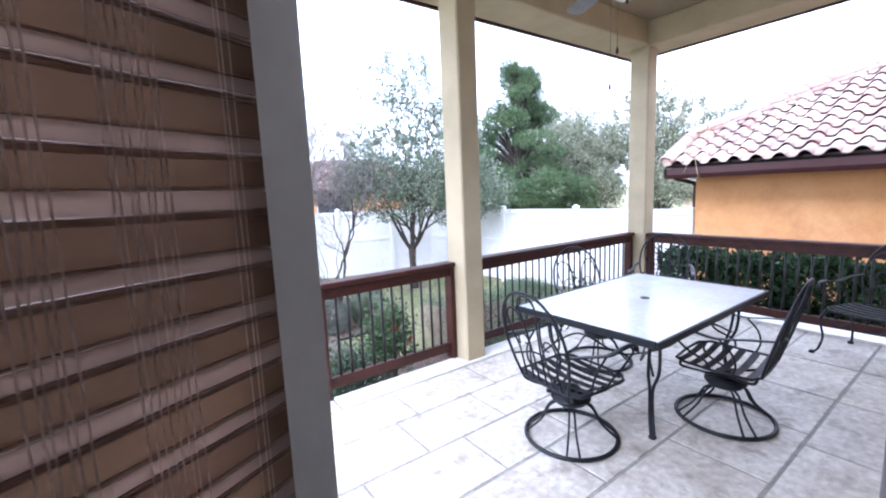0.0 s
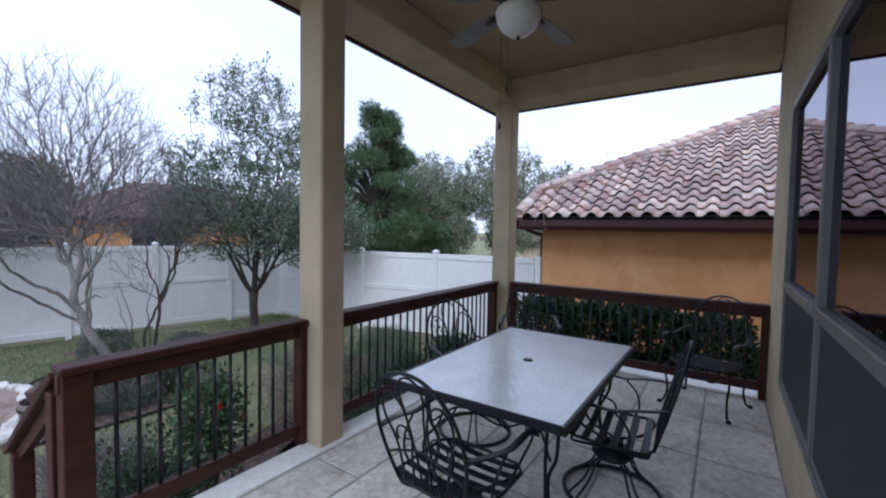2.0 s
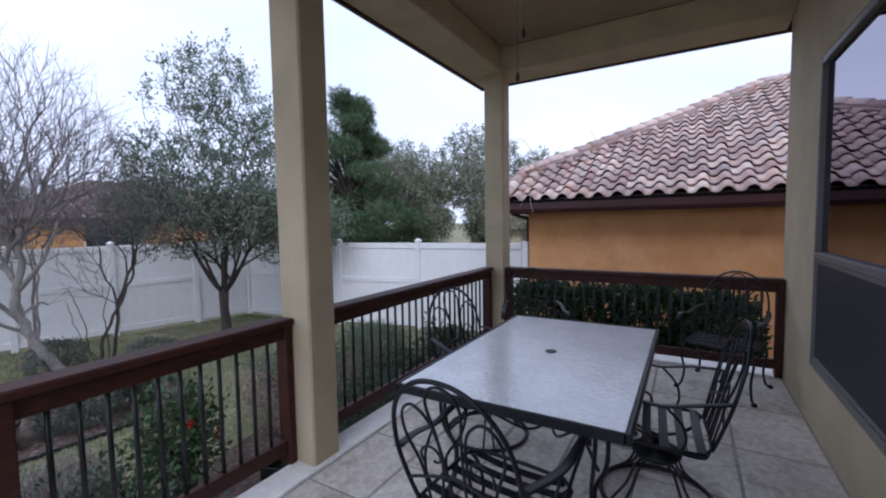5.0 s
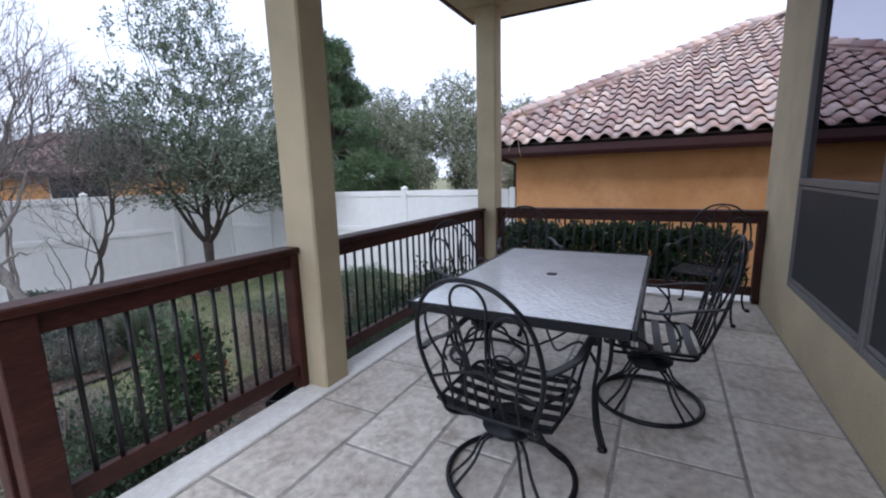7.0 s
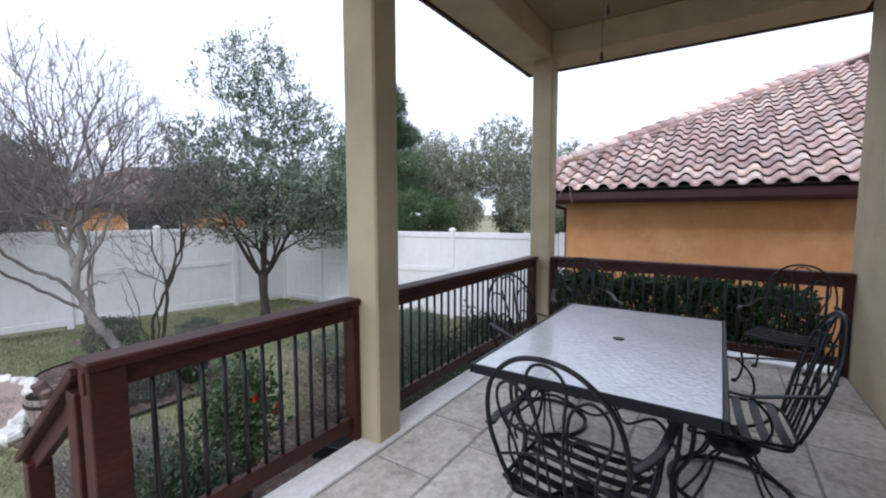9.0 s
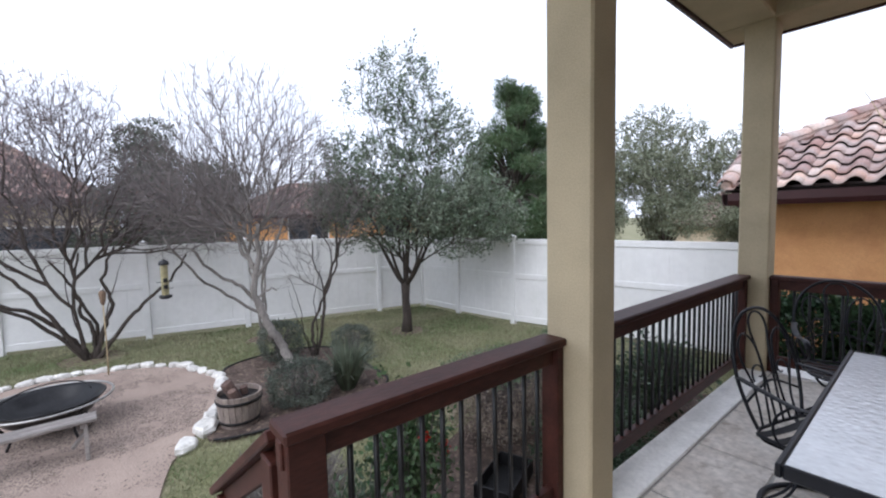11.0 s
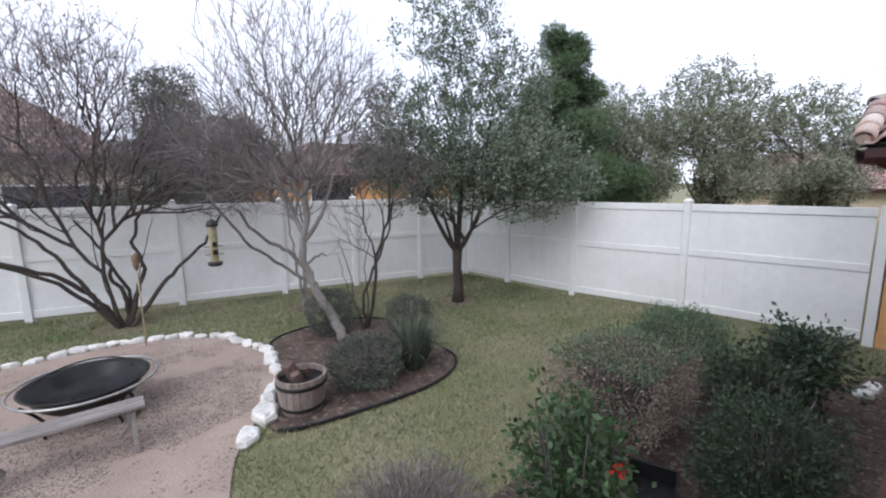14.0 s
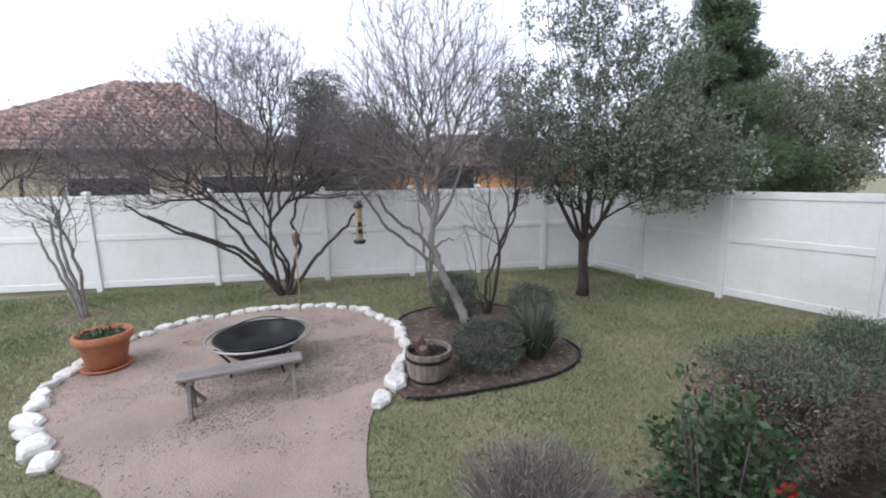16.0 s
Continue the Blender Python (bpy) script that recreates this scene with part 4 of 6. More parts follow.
for col in range(40):
    x0 = EX + 0.03 + col * TW
    for row in range(24):
        y = EY + 0.05 - row * TE * math.cos(slope)
        if (x0 + TW * 0.5 - EX - RAKE) < (EY - y) + 0.10:
            continue
        z = EZ + PITCH * (RAKE + EY - y)
        m = Matrix.Translation((x0 + TW, y, z)) @ Matrix(((-1, 0, 0, 0), (0, -math.cos(slope), math.sin(slope), 0), (0, math.sin(slope), math.cos(slope), 0), (0, 0, 0, 1)))
        rest.add([tuple(m @ Vector(v)) for v in tg.v], tg.f)
M_TILE_REST = M_TILE.copy()
M_TILE_REST.name = "weathered_clay_tile_joined"
nt = M_TILE_REST.node_tree
oi = [n for n in nt.nodes if n.bl_idname == "ShaderNodeObjectInfo"][0]
gi = [n for n in nt.nodes if n.bl_idname == "ShaderNodeNewGeometry"][0]
for lk in list(oi.outputs["Random"].links):
    to = lk.to_socket
    nt.links.remove(lk)
    nt.links.new(gi.outputs["Random Per Island"], to)
far_tiles = part("roof_tile_field", rest, M_TILE_REST, roof, smooth=True)
tagged(far_tiles, kind="stuff")
cap_mesh = None
part("hip_mortar", Geo().tube([(EX + RAKE, EY, EZ + PITCH * RAKE + 0.05), (RX, HY, RZ + 0.05)], 0.095, 8).tube([(EX, EY - 0.02, EZ + 0.03), (EX + RAKE, EY - 0.02, EZ + PITCH * RAKE + 0.03)], 0.08, 8), M_TILE_REST, roof)
caps = [(EX + s * 0.3 - 0.04, EY - 0.02, EZ + PITCH * (s * 0.3 - 0.04) + 0.07, Vector((1, 0, PITCH)).normalized()) for s in range(4)]
caps += [(EX + RAKE + s * 0.255 - 0.05, EY - s * 0.255 + 0.05, EZ + PITCH * (RAKE + s * 0.255 - 0.05) + 0.10, Vector((1, -1, PITCH)).normalized()) for s in range(int((RX - EX - RAKE) / 0.255))]
for cx, cy, cz, d in caps:
    p0 = Vector((cx, cy, cz))
    if cap_mesh is None:
        vs, fs, k = [], [], 7
        for yy, rr, zz in ((0, 0.135, 0.02), (0.42, 0.11, 0.0), (0, 0.11, 0.012)):
            for j in range(k + 1):
                t = math.pi * j / k
                vs.append((rr * math.cos(t), yy, rr * math.sin(t) * 0.95 + zz - 0.03))
        mm = k + 1
        fs = [(j, j + 1, mm + j + 1, mm + j) for j in range(k)] + [(2 * mm + j, 2 * mm + j + 1, j + 1, j) for j in range(k)]
        ob = part("hip_cap_tile", Geo().add(vs, fs), M_TILE, roof, smooth=True)
        cap_mesh = ob.data
    else:
        ob = new("hip_cap_tile", cap_mesh)
        ob.parent = roof
    side = d.cross(Vector((0, 0, 1))).normalized()
    upv = side.cross(d).normalized()
    ob.matrix_basis = Matrix(((side.x, d.x, upv.x, p0.x), (side.y, d.y, upv.y, p0.y), (side.z, d.z, upv.z, p0.z), (0, 0, 0, 1)))

# ---------------------------------------------------------------- houses beyond the fence


def far_house(m, w, d, eave, ridge, material, wins, label):
    """Hip-roofed house: w wide, d deep, front wall on local y=0; wins: (x0, x1, z0, z1)."""
    h = thing("far_house", m, label, "house", "houses beyond the fence")
    part("wall", Geo().box((0, 0, 0), (w, d, eave), 0.02), material, h)
    o, r = 0.5, min(w, d) / 2
    rf = Geo()
    A = [(-o, -o, eave), (w + o, -o, eave), (w + o, d + o, eave), (-o, d + o, eave), (r - 0.4, d / 2, ridge), (w - r + 0.4, d / 2, ridge)]
    rf.add(A, [(0, 1, 5, 4), (1, 2, 5), (2, 3, 4, 5), (3, 0, 4), (0, 3, 2, 1)])
    roof_ = part("roof", rf, M_DARKGAP, h)
    tiles = Geo()
    def course(P0, P1, Q0, Q1):
        n = max(4, int((Vector(P0) - Vector(Q0)).length / 0.42))
        for i in range(n):
            a, b = Vector(P0).lerp(Vector(Q0), i / n), Vector(P1).lerp(Vector(Q1), i / n)
            c, e = Vector(P0).lerp(Vector(Q0), (i + 1) / n), Vector(P1).lerp(Vector(Q1), (i + 1) / n)
            k = max(1, int((b - a).length / 0.33))
            for j in range(k):
                p, q = a.lerp(b, j / k), a.lerp(b, (j + 1) / k)
                r0, r1 = c.lerp(e, j / k), c.lerp(e, (j + 1) / k)
                up = Vector((0, 0, 0.07))
                mid, mid2 = (p + q) / 2 + Vector((0, 0, 0.15)), (r0 + r1) / 2 + Vector((0, 0, 0.10))
                tiles.add([tuple(p + up), tuple(mid), tuple(q + up), tuple(r0 + up * 0.3), tuple(mid2), tuple(r1 + up * 0.3)], [(0, 1, 4, 3), (1, 2, 5, 4), (0, 2, 1)])
    course(A[0], A[1], A[4], A[5])
    course(A[1], A[2], A[5], A[5])
    course(A[3], A[0], A[4], A[4])
    tagged(part("roof_tile_field", tiles, M_TILE_FAR, roof_), kind="stuff")
    part("fascia", Geo().box((-o, -o - 0.05, eave - 0.16), (w + o, -o, eave + 0.02), 0.01), M_FASCIA, h)
    for x0, x1, z0, z1 in wins:
        wd = part("window", Geo().box((x0, -0.03, z0), (x1, 0.05, z1), 0.01), M_FARWIN, h)
        fg = Geo()
        for p, q in (((x0 - 0.06, -0.06, z0 - 0.06), (x1 + 0.06, -0.031, z0)), ((x0 - 0.06, -0.06, z1), (x1 + 0.06, -0.031, z1 + 0.06)), ((x0 - 0.06, -0.06, z0), (x0, -0.031, z1)), ((x1, -0.06, z0), (x1 + 0.06, -0.031, z1))):
            fg.box(p, q, 0.004)
        part("frame", fg, M_VINYL, wd)
    return h


far_house(pose(-10.6, 22.3, GROUND, 0, 0, -7), 11.2, 9.6, 3.4, 6.7, M_BEIGE, [(4.4, 6.9, 1.3, 2.5), (8.6, 10.9, 1.3, 2.5)], "beige stucco house with a brown clay tile hip roof")
far_house(pose(6.0, 26.5, GROUND, 0, 0, -12), 12.0, 9.0, 2.9, 5.1, M_ORANGE, [(3.2, 5.4, 1.2, 2.75), (9.0, 10.4, 1.2, 2.5)], "orange stucco house with a clay tile roof behind bare trees")
far_house(pose(31.0, 14.0, GROUND, 0, 0, -70), 12.0, 8.0, 1.8, 4.2, M_BEIGE, [], "distant pale house with a low roof behind live oaks")

# ---------------------------------------------------------------- plants


def quads(name, V, material, parent, label=""):
    """One mesh of loose quads: V is an array (n, 4, 3)."""
    n = len(V)
    me = bpy.data.meshes.new(name)
    me.vertices.add(4 * n)
    me.vertices.foreach_set("co", np.asarray(V, dtype=np.float32).reshape(-1))
    me.loops.add(4 * n)
    me.loops.foreach_set("vertex_index", np.arange(4 * n, dtype=np.int32))
    me.polygons.add(n)
    me.polygons.foreach_set("loop_start", np.arange(0, 4 * n, 4, dtype=np.int32))
    me.polygons.foreach_set("loop_total", np.full(n, 4, dtype=np.int32))
    me.materials.append(material)
    me.update(calc_edges=True)
    ob = new(name, me)
    ob.parent = parent
    if label:
        tagged(ob, label)
    return ob


def leaf_quads(rs, pos, size, aspect=2.0, up_bias=0.3, axis=None):
    """Pointed leaves at positions, in random attitudes."""
    n = len(pos)
    d = rs.normal(size=(n, 3)) if axis is None else axis + rs.normal(size=(n, 3)) * 0.8
    d[:, 2] += up_bias
    d /= np.linalg.norm(d, axis=1)[:, None]
    r = rs.normal(size=(n, 3))
    s = np.cross(d, r)
    s /= np.linalg.norm(s, axis=1)[:, None] + 1e-9
    L = (size * rs.uniform(0.6, 1.35, n))[:, None]
    W = L / aspect
    a = pos
    return np.stack([a, a + d * L * 0.5 + s * W * 0.5, a + d * L, a + d * L * 0.5 - s * W * 0.5], axis=1)


def scatter(rs, env, n):
    """Points within leafy envelopes: env is (x, y, z, rx, ry, rz, share)."""
    total = sum(e[6] for e in env)
    out = []
    for x, y, z, rx, ry, rz, share in env:
        k = int(n * share / total)
        u = rs.normal(size=(k, 3))
        u /= np.linalg.norm(u, axis=1)[:, None]
        out.append(np.array([x, y, z]) + u * (rs.random(k) ** 0.45)[:, None] * np.array([rx, ry, rz]))
    return np.concatenate(out)


def ramify(rs, stems, env, n, step=0.22, reach=0.45, jitter=0.03, floor_z=0.6):
    """Branch net from stems (lists of points) out to points within the envelopes: places, parents, tip counts."""
    want = scatter(rs, env, n)
    want = want[want[:, 2] > floor_z]
    P = np.zeros((len(want) * 9 + 400, 3))
    D = np.zeros_like(P)
    far = np.zeros(len(P))
    par = np.full(len(P), -1)
    k = 0
    for line in stems:
        for i, p in enumerate(line):
            P[k] = p
            par[k] = k - 1 if i else -1
            q = line[i] - line[i - 1] if i else line[1] - line[0]
            D[k] = np.array(q) / max(1e-6, np.linalg.norm(q))
            far[k] = far[k - 1] + np.linalg.norm(np.array(q)) if i else 0.0
            if i < len(line) * 0.35:
                far[k] += 50.0
            k += 1
    first = k
    near = np.min(np.linalg.norm(want[:, None, :] - P[None, :k, :], axis=2), axis=1)
    far[:k] = np.where(far[:k] > 40, far[:k], far[:k] * 0.12)
    for w in want[np.argsort(near)]:
        v = w - P[:k]
        dist = np.sqrt((v * v).sum(axis=1)) + 1e-6
        ahead = (v * D[:k]).sum(axis=1) / dist
        cost = dist * (1.55 - 0.55 * ahead) + reach * far[:k]
        a = int(np.argmin(cost))
        m = max(1, min(8, int(round(dist[a] / step))))
        start, pull = P[a].copy(), D[a] * dist[a] * 0.3
        src = a
        for i in range(1, m + 1):
            t = i / m
            q = start + (w - start) * t + pull * t * (1 - t) * 1.3 + (rs.normal(size=3) * jitter if i < m else 0.0)
            P[k] = q
            d = q - P[src]
            ln = np.linalg.norm(d) + 1e-9
            D[k] = d / ln
            far[k] = (far[src] if far[src] < 40 else 0.0) + ln
            par[k] = src
            src = k
            k += 1
    P, D, par = P[:k], D[:k], par[:k]
    count = np.zeros(k)
    kids = np.zeros(k, dtype=int)
    np.add.at(kids, par[par >= 0], 1)
    count[kids == 0] = 1
    for i in range(k - 1, first - 1, -1):
        count[par[i]] += count[i]
    return P, D, par, count, kids, first


def bars(A, B, ra, rb, sides):
    """Tapered prisms from A to B as loose quads."""
    d = B - A
    d /= np.linalg.norm(d, axis=1)[:, None] + 1e-9
    ref = np.where(np.abs(d[:, 2:3]) < 0.9, np.array([[0, 0, 1.0]]), np.array([[1.0, 0, 0]]))
    x = np.cross(d, ref)
    x /= np.linalg.norm(x, axis=1)[:, None] + 1e-9
    y = np.cross(x, d)
    out = []
    for k in range(sides):
        t0, t1 = 2 * math.pi * k / sides, 2 * math.pi * (k + 1) / sides
        u0, u1 = x * math.cos(t0) + y * math.sin(t0), x * math.cos(t1) + y * math.sin(t1)
        out.append(np.stack([A + u0 * ra[:, None], A + u1 * ra[:, None], B + u1 * rb[:, None], B + u0 * rb[:, None]], axis=1))
    return np.concatenate(out)


def woody(t, rs, net, bark, twig_m, fine=0.0032, power=0.42, sprigs=2, sprig=0.2, most=0.05, lift=0.3):
    """Limbs, twigs and the last fine sprigs of a branch net; gives the sprig tips."""
    P, D, par, count, kids, first = net
    r = np.minimum(fine * count ** power, most)
    i = np.arange(first, len(P))
    a = par[i]
    ra = np.minimum(r[a], r[i] * 1.35)
    thick = r[i] > 0.011
    if thick.any():
        tagged(quads("limb_mass", bars(P[a][thick], P[i][thick], ra[thick], r[i][thick], 6), bark, t), kind="stuff")
    tips = np.nonzero((kids == 0) | ((count <= 3) & (np.arange(len(P)) >= first)))[0]
    base = np.repeat(P[tips], sprigs, axis=0)
    d = np.repeat(D[tips], sprigs, axis=0) + rs.normal(size=(len(base), 3)) * 0.45
    d[:, 2] += lift
    d /= np.linalg.norm(d, axis=1)[:, None]
    end = base + d * (sprig * rs.uniform(0.5, 1.3, len(base)))[:, None]
    thin = ~thick
    V = [bars(P[a][thin], P[i][thin], ra[thin], r[i][thin], 4), bars(base, end, np.full(len(base), fine * 0.85), np.full(len(base), fine * 0.45), 3)]
    tagged(quads("twig_mass", np.concatenate(V), twig_m, t), kind="stuff")
    return base, end


OAK_ENV = ((0.0, 0, 2.85, 2.0, 1.8, 1.15, 2.2), (1.2, -0.2, 2.6, 1.5, 1.4, 0.95, 1.5), (-0.05, 0, 4.9, 1.3, 1.1, 1.5, 0.75), (-1.0, 0.0, 3.3, 1.15, 1.1, 1.2, 0.9), (0.75, 0.0, 4.0, 1.25, 1.1, 1.1, 0.7))


def oak(m, seed, label, leaf_m, env=OAK_ENV, n=2100, per=8, leaf=0.064, loose=0.085):
    """Evergreen oak: short trunk, rising limbs and leafy sprays."""
    rs = np.random.default_rng(seed)
    t = thing("tree", m, label, "tree")
    trunk = Geo()
    trunk.tube([(0, 0, -0.1), (0.02, 0.01, 0.3), (-0.01, 0.03, 0.7), (0.0, 0.0, 1.12)], [0.14, 0.1, 0.088, 0.105], 10)
    stems = []
    for a, tilt, ln, rad in ((0.3, 0.6, 1.0, 0.045), (1.7, 0.6, 0.9, 0.04), (2.9, 0.6, 1.05, 0.05), (4.1, 0.6, 0.9, 0.04), (5.3, 0.75, 1.1, 0.04), (0.6, 0.08, 1.9, 0.06)):
        d = Vector((math.cos(a) * math.sin(tilt), math.sin(a) * math.sin(tilt), math.cos(tilt)))
        c = [Vector((0, 0, 1.02)), Vector((0, 0, 1.02)) + d * ln * 0.4 + Vector((0, 0, -0.04)), Vector((0, 0, 1.02)) + d * ln + Vector((0, 0, 0.12))]
        pts = curve_pts(c, 4)
        trunk.tube(pts, [rad * (1.15 - 0.06 * i) for i in range(len(pts))], 8)
        stems.append([np.array(p) for p in pts])
    part("trunk", trunk, M_BARKD, t, smooth=True)
    net = ramify(rs, stems, env, n, jitter=0.035, floor_z=1.3)
    base, end = woody(t, rs, net, M_BARKD, M_BARKD, 0.0034, 0.4, 3, 0.2, 0.04)
    pos = np.repeat(base, per, axis=0) + np.repeat(end - base, per, axis=0) * rs.random((len(base) * per, 1)) * 1.2 + rs.normal(size=(len(base) * per, 3)) * loose * 0.5
    axis = np.repeat(end - base, per, axis=0) / 0.2
    quads("crown", leaf_quads(rs, pos, leaf, 2.0, 0.15, axis=axis), leaf_m, t)
    return t


oak_tree = oak(pose(6.0, 9.76, GROUND, 0, 0, -38), 4, "small live oak with a grey-green leafy crown in the lawn", M_OAKLEAF)


def bare_tree(m, seed, stems, label, env=None, n=260, leaves=0, bark=M_BARKG, twig_m=M_TWIG2, fine=0.003, reach=0.45, sprig=0.22, most=0.03, floor_z=1.3, sprigs=2):
    """Leafless tree: stems are (control points, radius, reach of the crown at the end)."""
    rs = np.random.default_rng(seed)
    t = thing("tree", m, label, "tree")
    limb, lines = Geo(), []
    made_env = []
    for ctrl, rad, ln in stems:
        pts = curve_pts(ctrl, 5)
        k = len(pts) - 1
        for i in range(2, k):
            pts[i] = pts[i] + Vector(rs.normal(size=3)) * min(0.018, 0.005 + rad * 0.25)
        limb.tube(pts, [rad * (1 - 0.55 * i / k) for i in range(k + 1)], 8)
        lines.append([np.array(p) for p in pts])
        end = pts[-1] + (pts[-1] - pts[-3]).normalized() * ln * 0.8
        made_env.append((end.x, end.y, end.z + 0.2 * ln, ln * 1.1, ln * 1.1, ln * 1.3, ln))
    part("trunk", limb, bark, t, smooth=True)
    net = ramify(rs, lines, env or made_env, n if env else n * len(stems), reach=reach, floor_z=floor_z)
    base, end = woody(t, rs, net, bark, twig_m, fine, 0.42, sprigs, sprig, most)
    if leaves:
        sel = rs.choice(len(end), min(leaves, len(end)), replace=False)
        quads("dry_leaves", leaf_quads(rs, np.repeat(end[sel], 2, axis=0) + rs.normal(size=(2 * len(sel), 3)) * 0.04, 0.035, 1.6, -0.3), M_DRYLEAF, t)
    return t


# spreading multi-stem tree by the fence
bare_tree(pose(0.45, 12.36, GROUND), 21, [
    ([(0, 0, -0.05), (-0.25, 0.05, 0.35), (-0.75, 0.0, 0.95), (-1.5, -0.1, 1.35), (-2.2, -0.2, 1.75)], 0.05, 0.80),
    ([(-0.05, 0, -0.05), (-0.3, -0.1, 0.45), (-0.6, -0.1, 1.0), (-0.95, -0.1, 1.6), (-1.5, 0, 2.1)], 0.046, 0.85),
    ([(0.03, 0, -0.05), (0.05, 0, 0.5), (-0.12, 0.1, 0.9), (-0.15, 0.1, 1.25), (-0.5, 0, 1.9)], 0.045, 0.85),
    ([(0.05, 0, -0.05), (0.2, 0, 0.5), (0.35, 0, 1.0), (0.25, 0, 1.5), (0.45, 0, 2.1)], 0.05, 0.85),
    ([(0.08, -0.05, -0.05), (0.45, -0.1, 0.45), (0.85, -0.2, 0.95), (1.3, -0.3, 1.4), (1.6, -0.4, 1.9)], 0.045, 0.75),
    ([(0.02, 0.08, -0.05), (0.1, 0.2, 0.6), (-0.2, 0.3, 1.3), (-0.1, 0.4, 2.0)], 0.04, 0.9),
    ([(-0.1, -0.05, -0.05), (-0.2, -0.1, 0.7), (-0.3, -0.15, 1.4), (-0.25, -0.1, 2.2)], 0.014, 0.5),
    ([(0.1, 0.05, -0.05), (0.25, 0.1, 0.8), (0.55, 0.1, 1.8)], 0.014, 0.5),
    ([(-0.08, 0.0, -0.05), (-0.5, 0.1, 0.5), (-1.1, 0.2, 1.05), (-2.0, 0.2, 1.45), (-2.6, 0.1, 1.95)], 0.04, 0.7),
], "spreading bare multi-stemmed tree with fine winter twigs by the fence",
    env=((-0.4, 0, 3.3, 2.3, 1.5, 1.5, 2.2), (1.5, -0.2, 2.9, 1.4, 1.1, 1.1, 1.2), (-2.3, 0, 2.7, 1.3, 1.0, 0.9, 1.0), (-0.3, 0, 4.45, 1.3, 1.0, 0.9, 0.9)), n=4300, bark=M_BARKD, twig_m=M_TWIG, leaves=1100, sprigs=3, floor_z=1.55, fine=0.0034)

# leaning pale-barked tree in the mulch bed
bare_tree(pose(3.2, 9.19, GROUND), 8, [
    ([(0, 0, -0.08), (-0.18, 0.06, 0.35), (-0.40, 0.14, 0.8), (-0.54, 0.2, 1.3), (-0.5, 0.2, 1.9), (-0.45, 0.15, 2.5)], 0.085, 0.85),
    ([(-0.5, 0.18, 1.15), (-0.75, 0.25, 1.45), (-1.15, 0.2, 1.75), (-1.5, -0.1, 2.15)], 0.036, 0.75),
    ([(-0.45, 0.16, 0.95), (-0.9, 0.1, 1.3), (-1.45, -0.3, 1.75), (-1.9, -0.8, 2.35)], 0.028, 0.6),
    ([(-0.52, 0.2, 1.6), (-0.25, 0.1, 2.0), (-0.05, 0.1, 2.6)], 0.04, 0.8),
    ([(-0.52, 0.2, 1.7), (-0.7, 0.4, 2.2), (-0.85, 0.5, 2.8)], 0.04, 0.8),
    ([(-0.5, 0.2, 1.25), (-0.32, 0.12, 1.38), (-0.22, 0.1, 1.36)], 0.022, 0.12),
], "leaning pale-barked bare tree in the mulch bed",
    env=((-0.6, 0.2, 3.8, 1.35, 1.2, 1.45, 1.4), (-1.35, -0.3, 3.0, 0.9, 0.9, 0.9, 0.7), (0.3, 0.2, 3.5, 0.8, 0.9, 1.15, 0.7)), n=2100, reach=0.6, sprig=0.3, most=0.024, floor_z=1.5, fine=0.0033)
# slender stems beside it
bare_tree(pose(3.69, 9.44, GROUND), 13, [
    ([(0, 0, -0.05), (-0.05, 0.02, 0.5), (0.18, -0.05, 1.1), (0.42, -0.12, 1.7), (0.5, -0.15, 2.2)], 0.03, 0.55),
    ([(-0.06, 0, -0.05), (-0.2, 0.05, 0.5), (-0.25, 0.05, 1.0), (-0.4, 0.1, 1.5)], 0.011, 0.4),
    ([(0.02, 0.03, -0.05), (0.1, 0.1, 0.5), (0.05, 0.1, 1.0), (0.2, 0.12, 1.6)], 0.013, 0.45),
    ([(-0.03, 0.0, -0.05), (-0.15, 0.0, 0.35), (-0.35, 0.0, 0.8), (-0.45, 0.0, 1.3)], 0.009, 0.35),
], "slender dark bare saplings in the mulch bed", env=((0.55, -0.1, 2.75, 0.85, 0.8, 0.75, 1.0), (-0.2, 0.1, 1.9, 0.45, 0.4, 0.6, 0.12)), n=600, bark=M_BARKD, twig_m=M_TWIG2, fine=0.0027, sprig=0.16)
bare_tree(pose(3.31, 11.4, GROUND), 17, [
    ([(0, 0, -0.05), (-0.05, 0, 0.6), (-0.15, 0, 1.2), (-0.2, 0, 1.9)], 0.035, 0.7),
    ([(0.03, 0, -0.05), (0.08, 0, 0.6), (0.1, 0, 1.3), (0.2, 0, 2.0)], 0.03, 0.7),
], "thin pale bare tree in the lawn before the fence", n=170)
bare_tree(pose(-2.94, 12.34, GROUND), 31, [
    ([(0, 0, -0.05), (-0.1, 0, 0.5), (-0.22, 0, 1.1), (-0.28, 0, 1.8)], 0.042, 0.45),
    ([(0.02, 0.03, -0.05), (-0.06, 0, 0.6), (-0.16, 0, 1.3), (-0.17, 0, 2.0)], 0.036, 0.45),
    ([(-0.03, 0, -0.05), (-0.2, 0, 0.6), (-0.38, 0, 1.2), (-0.5, 0, 1.7)], 0.03, 0.42),
    ([(0.03, 0, -0.05), (0.03, 0, 0.7), (-0.06, 0, 1.4)], 0.025, 0.4),
], "bare young multi-stemmed tree in the lawn", n=90, leaves=60, sprigs=1)
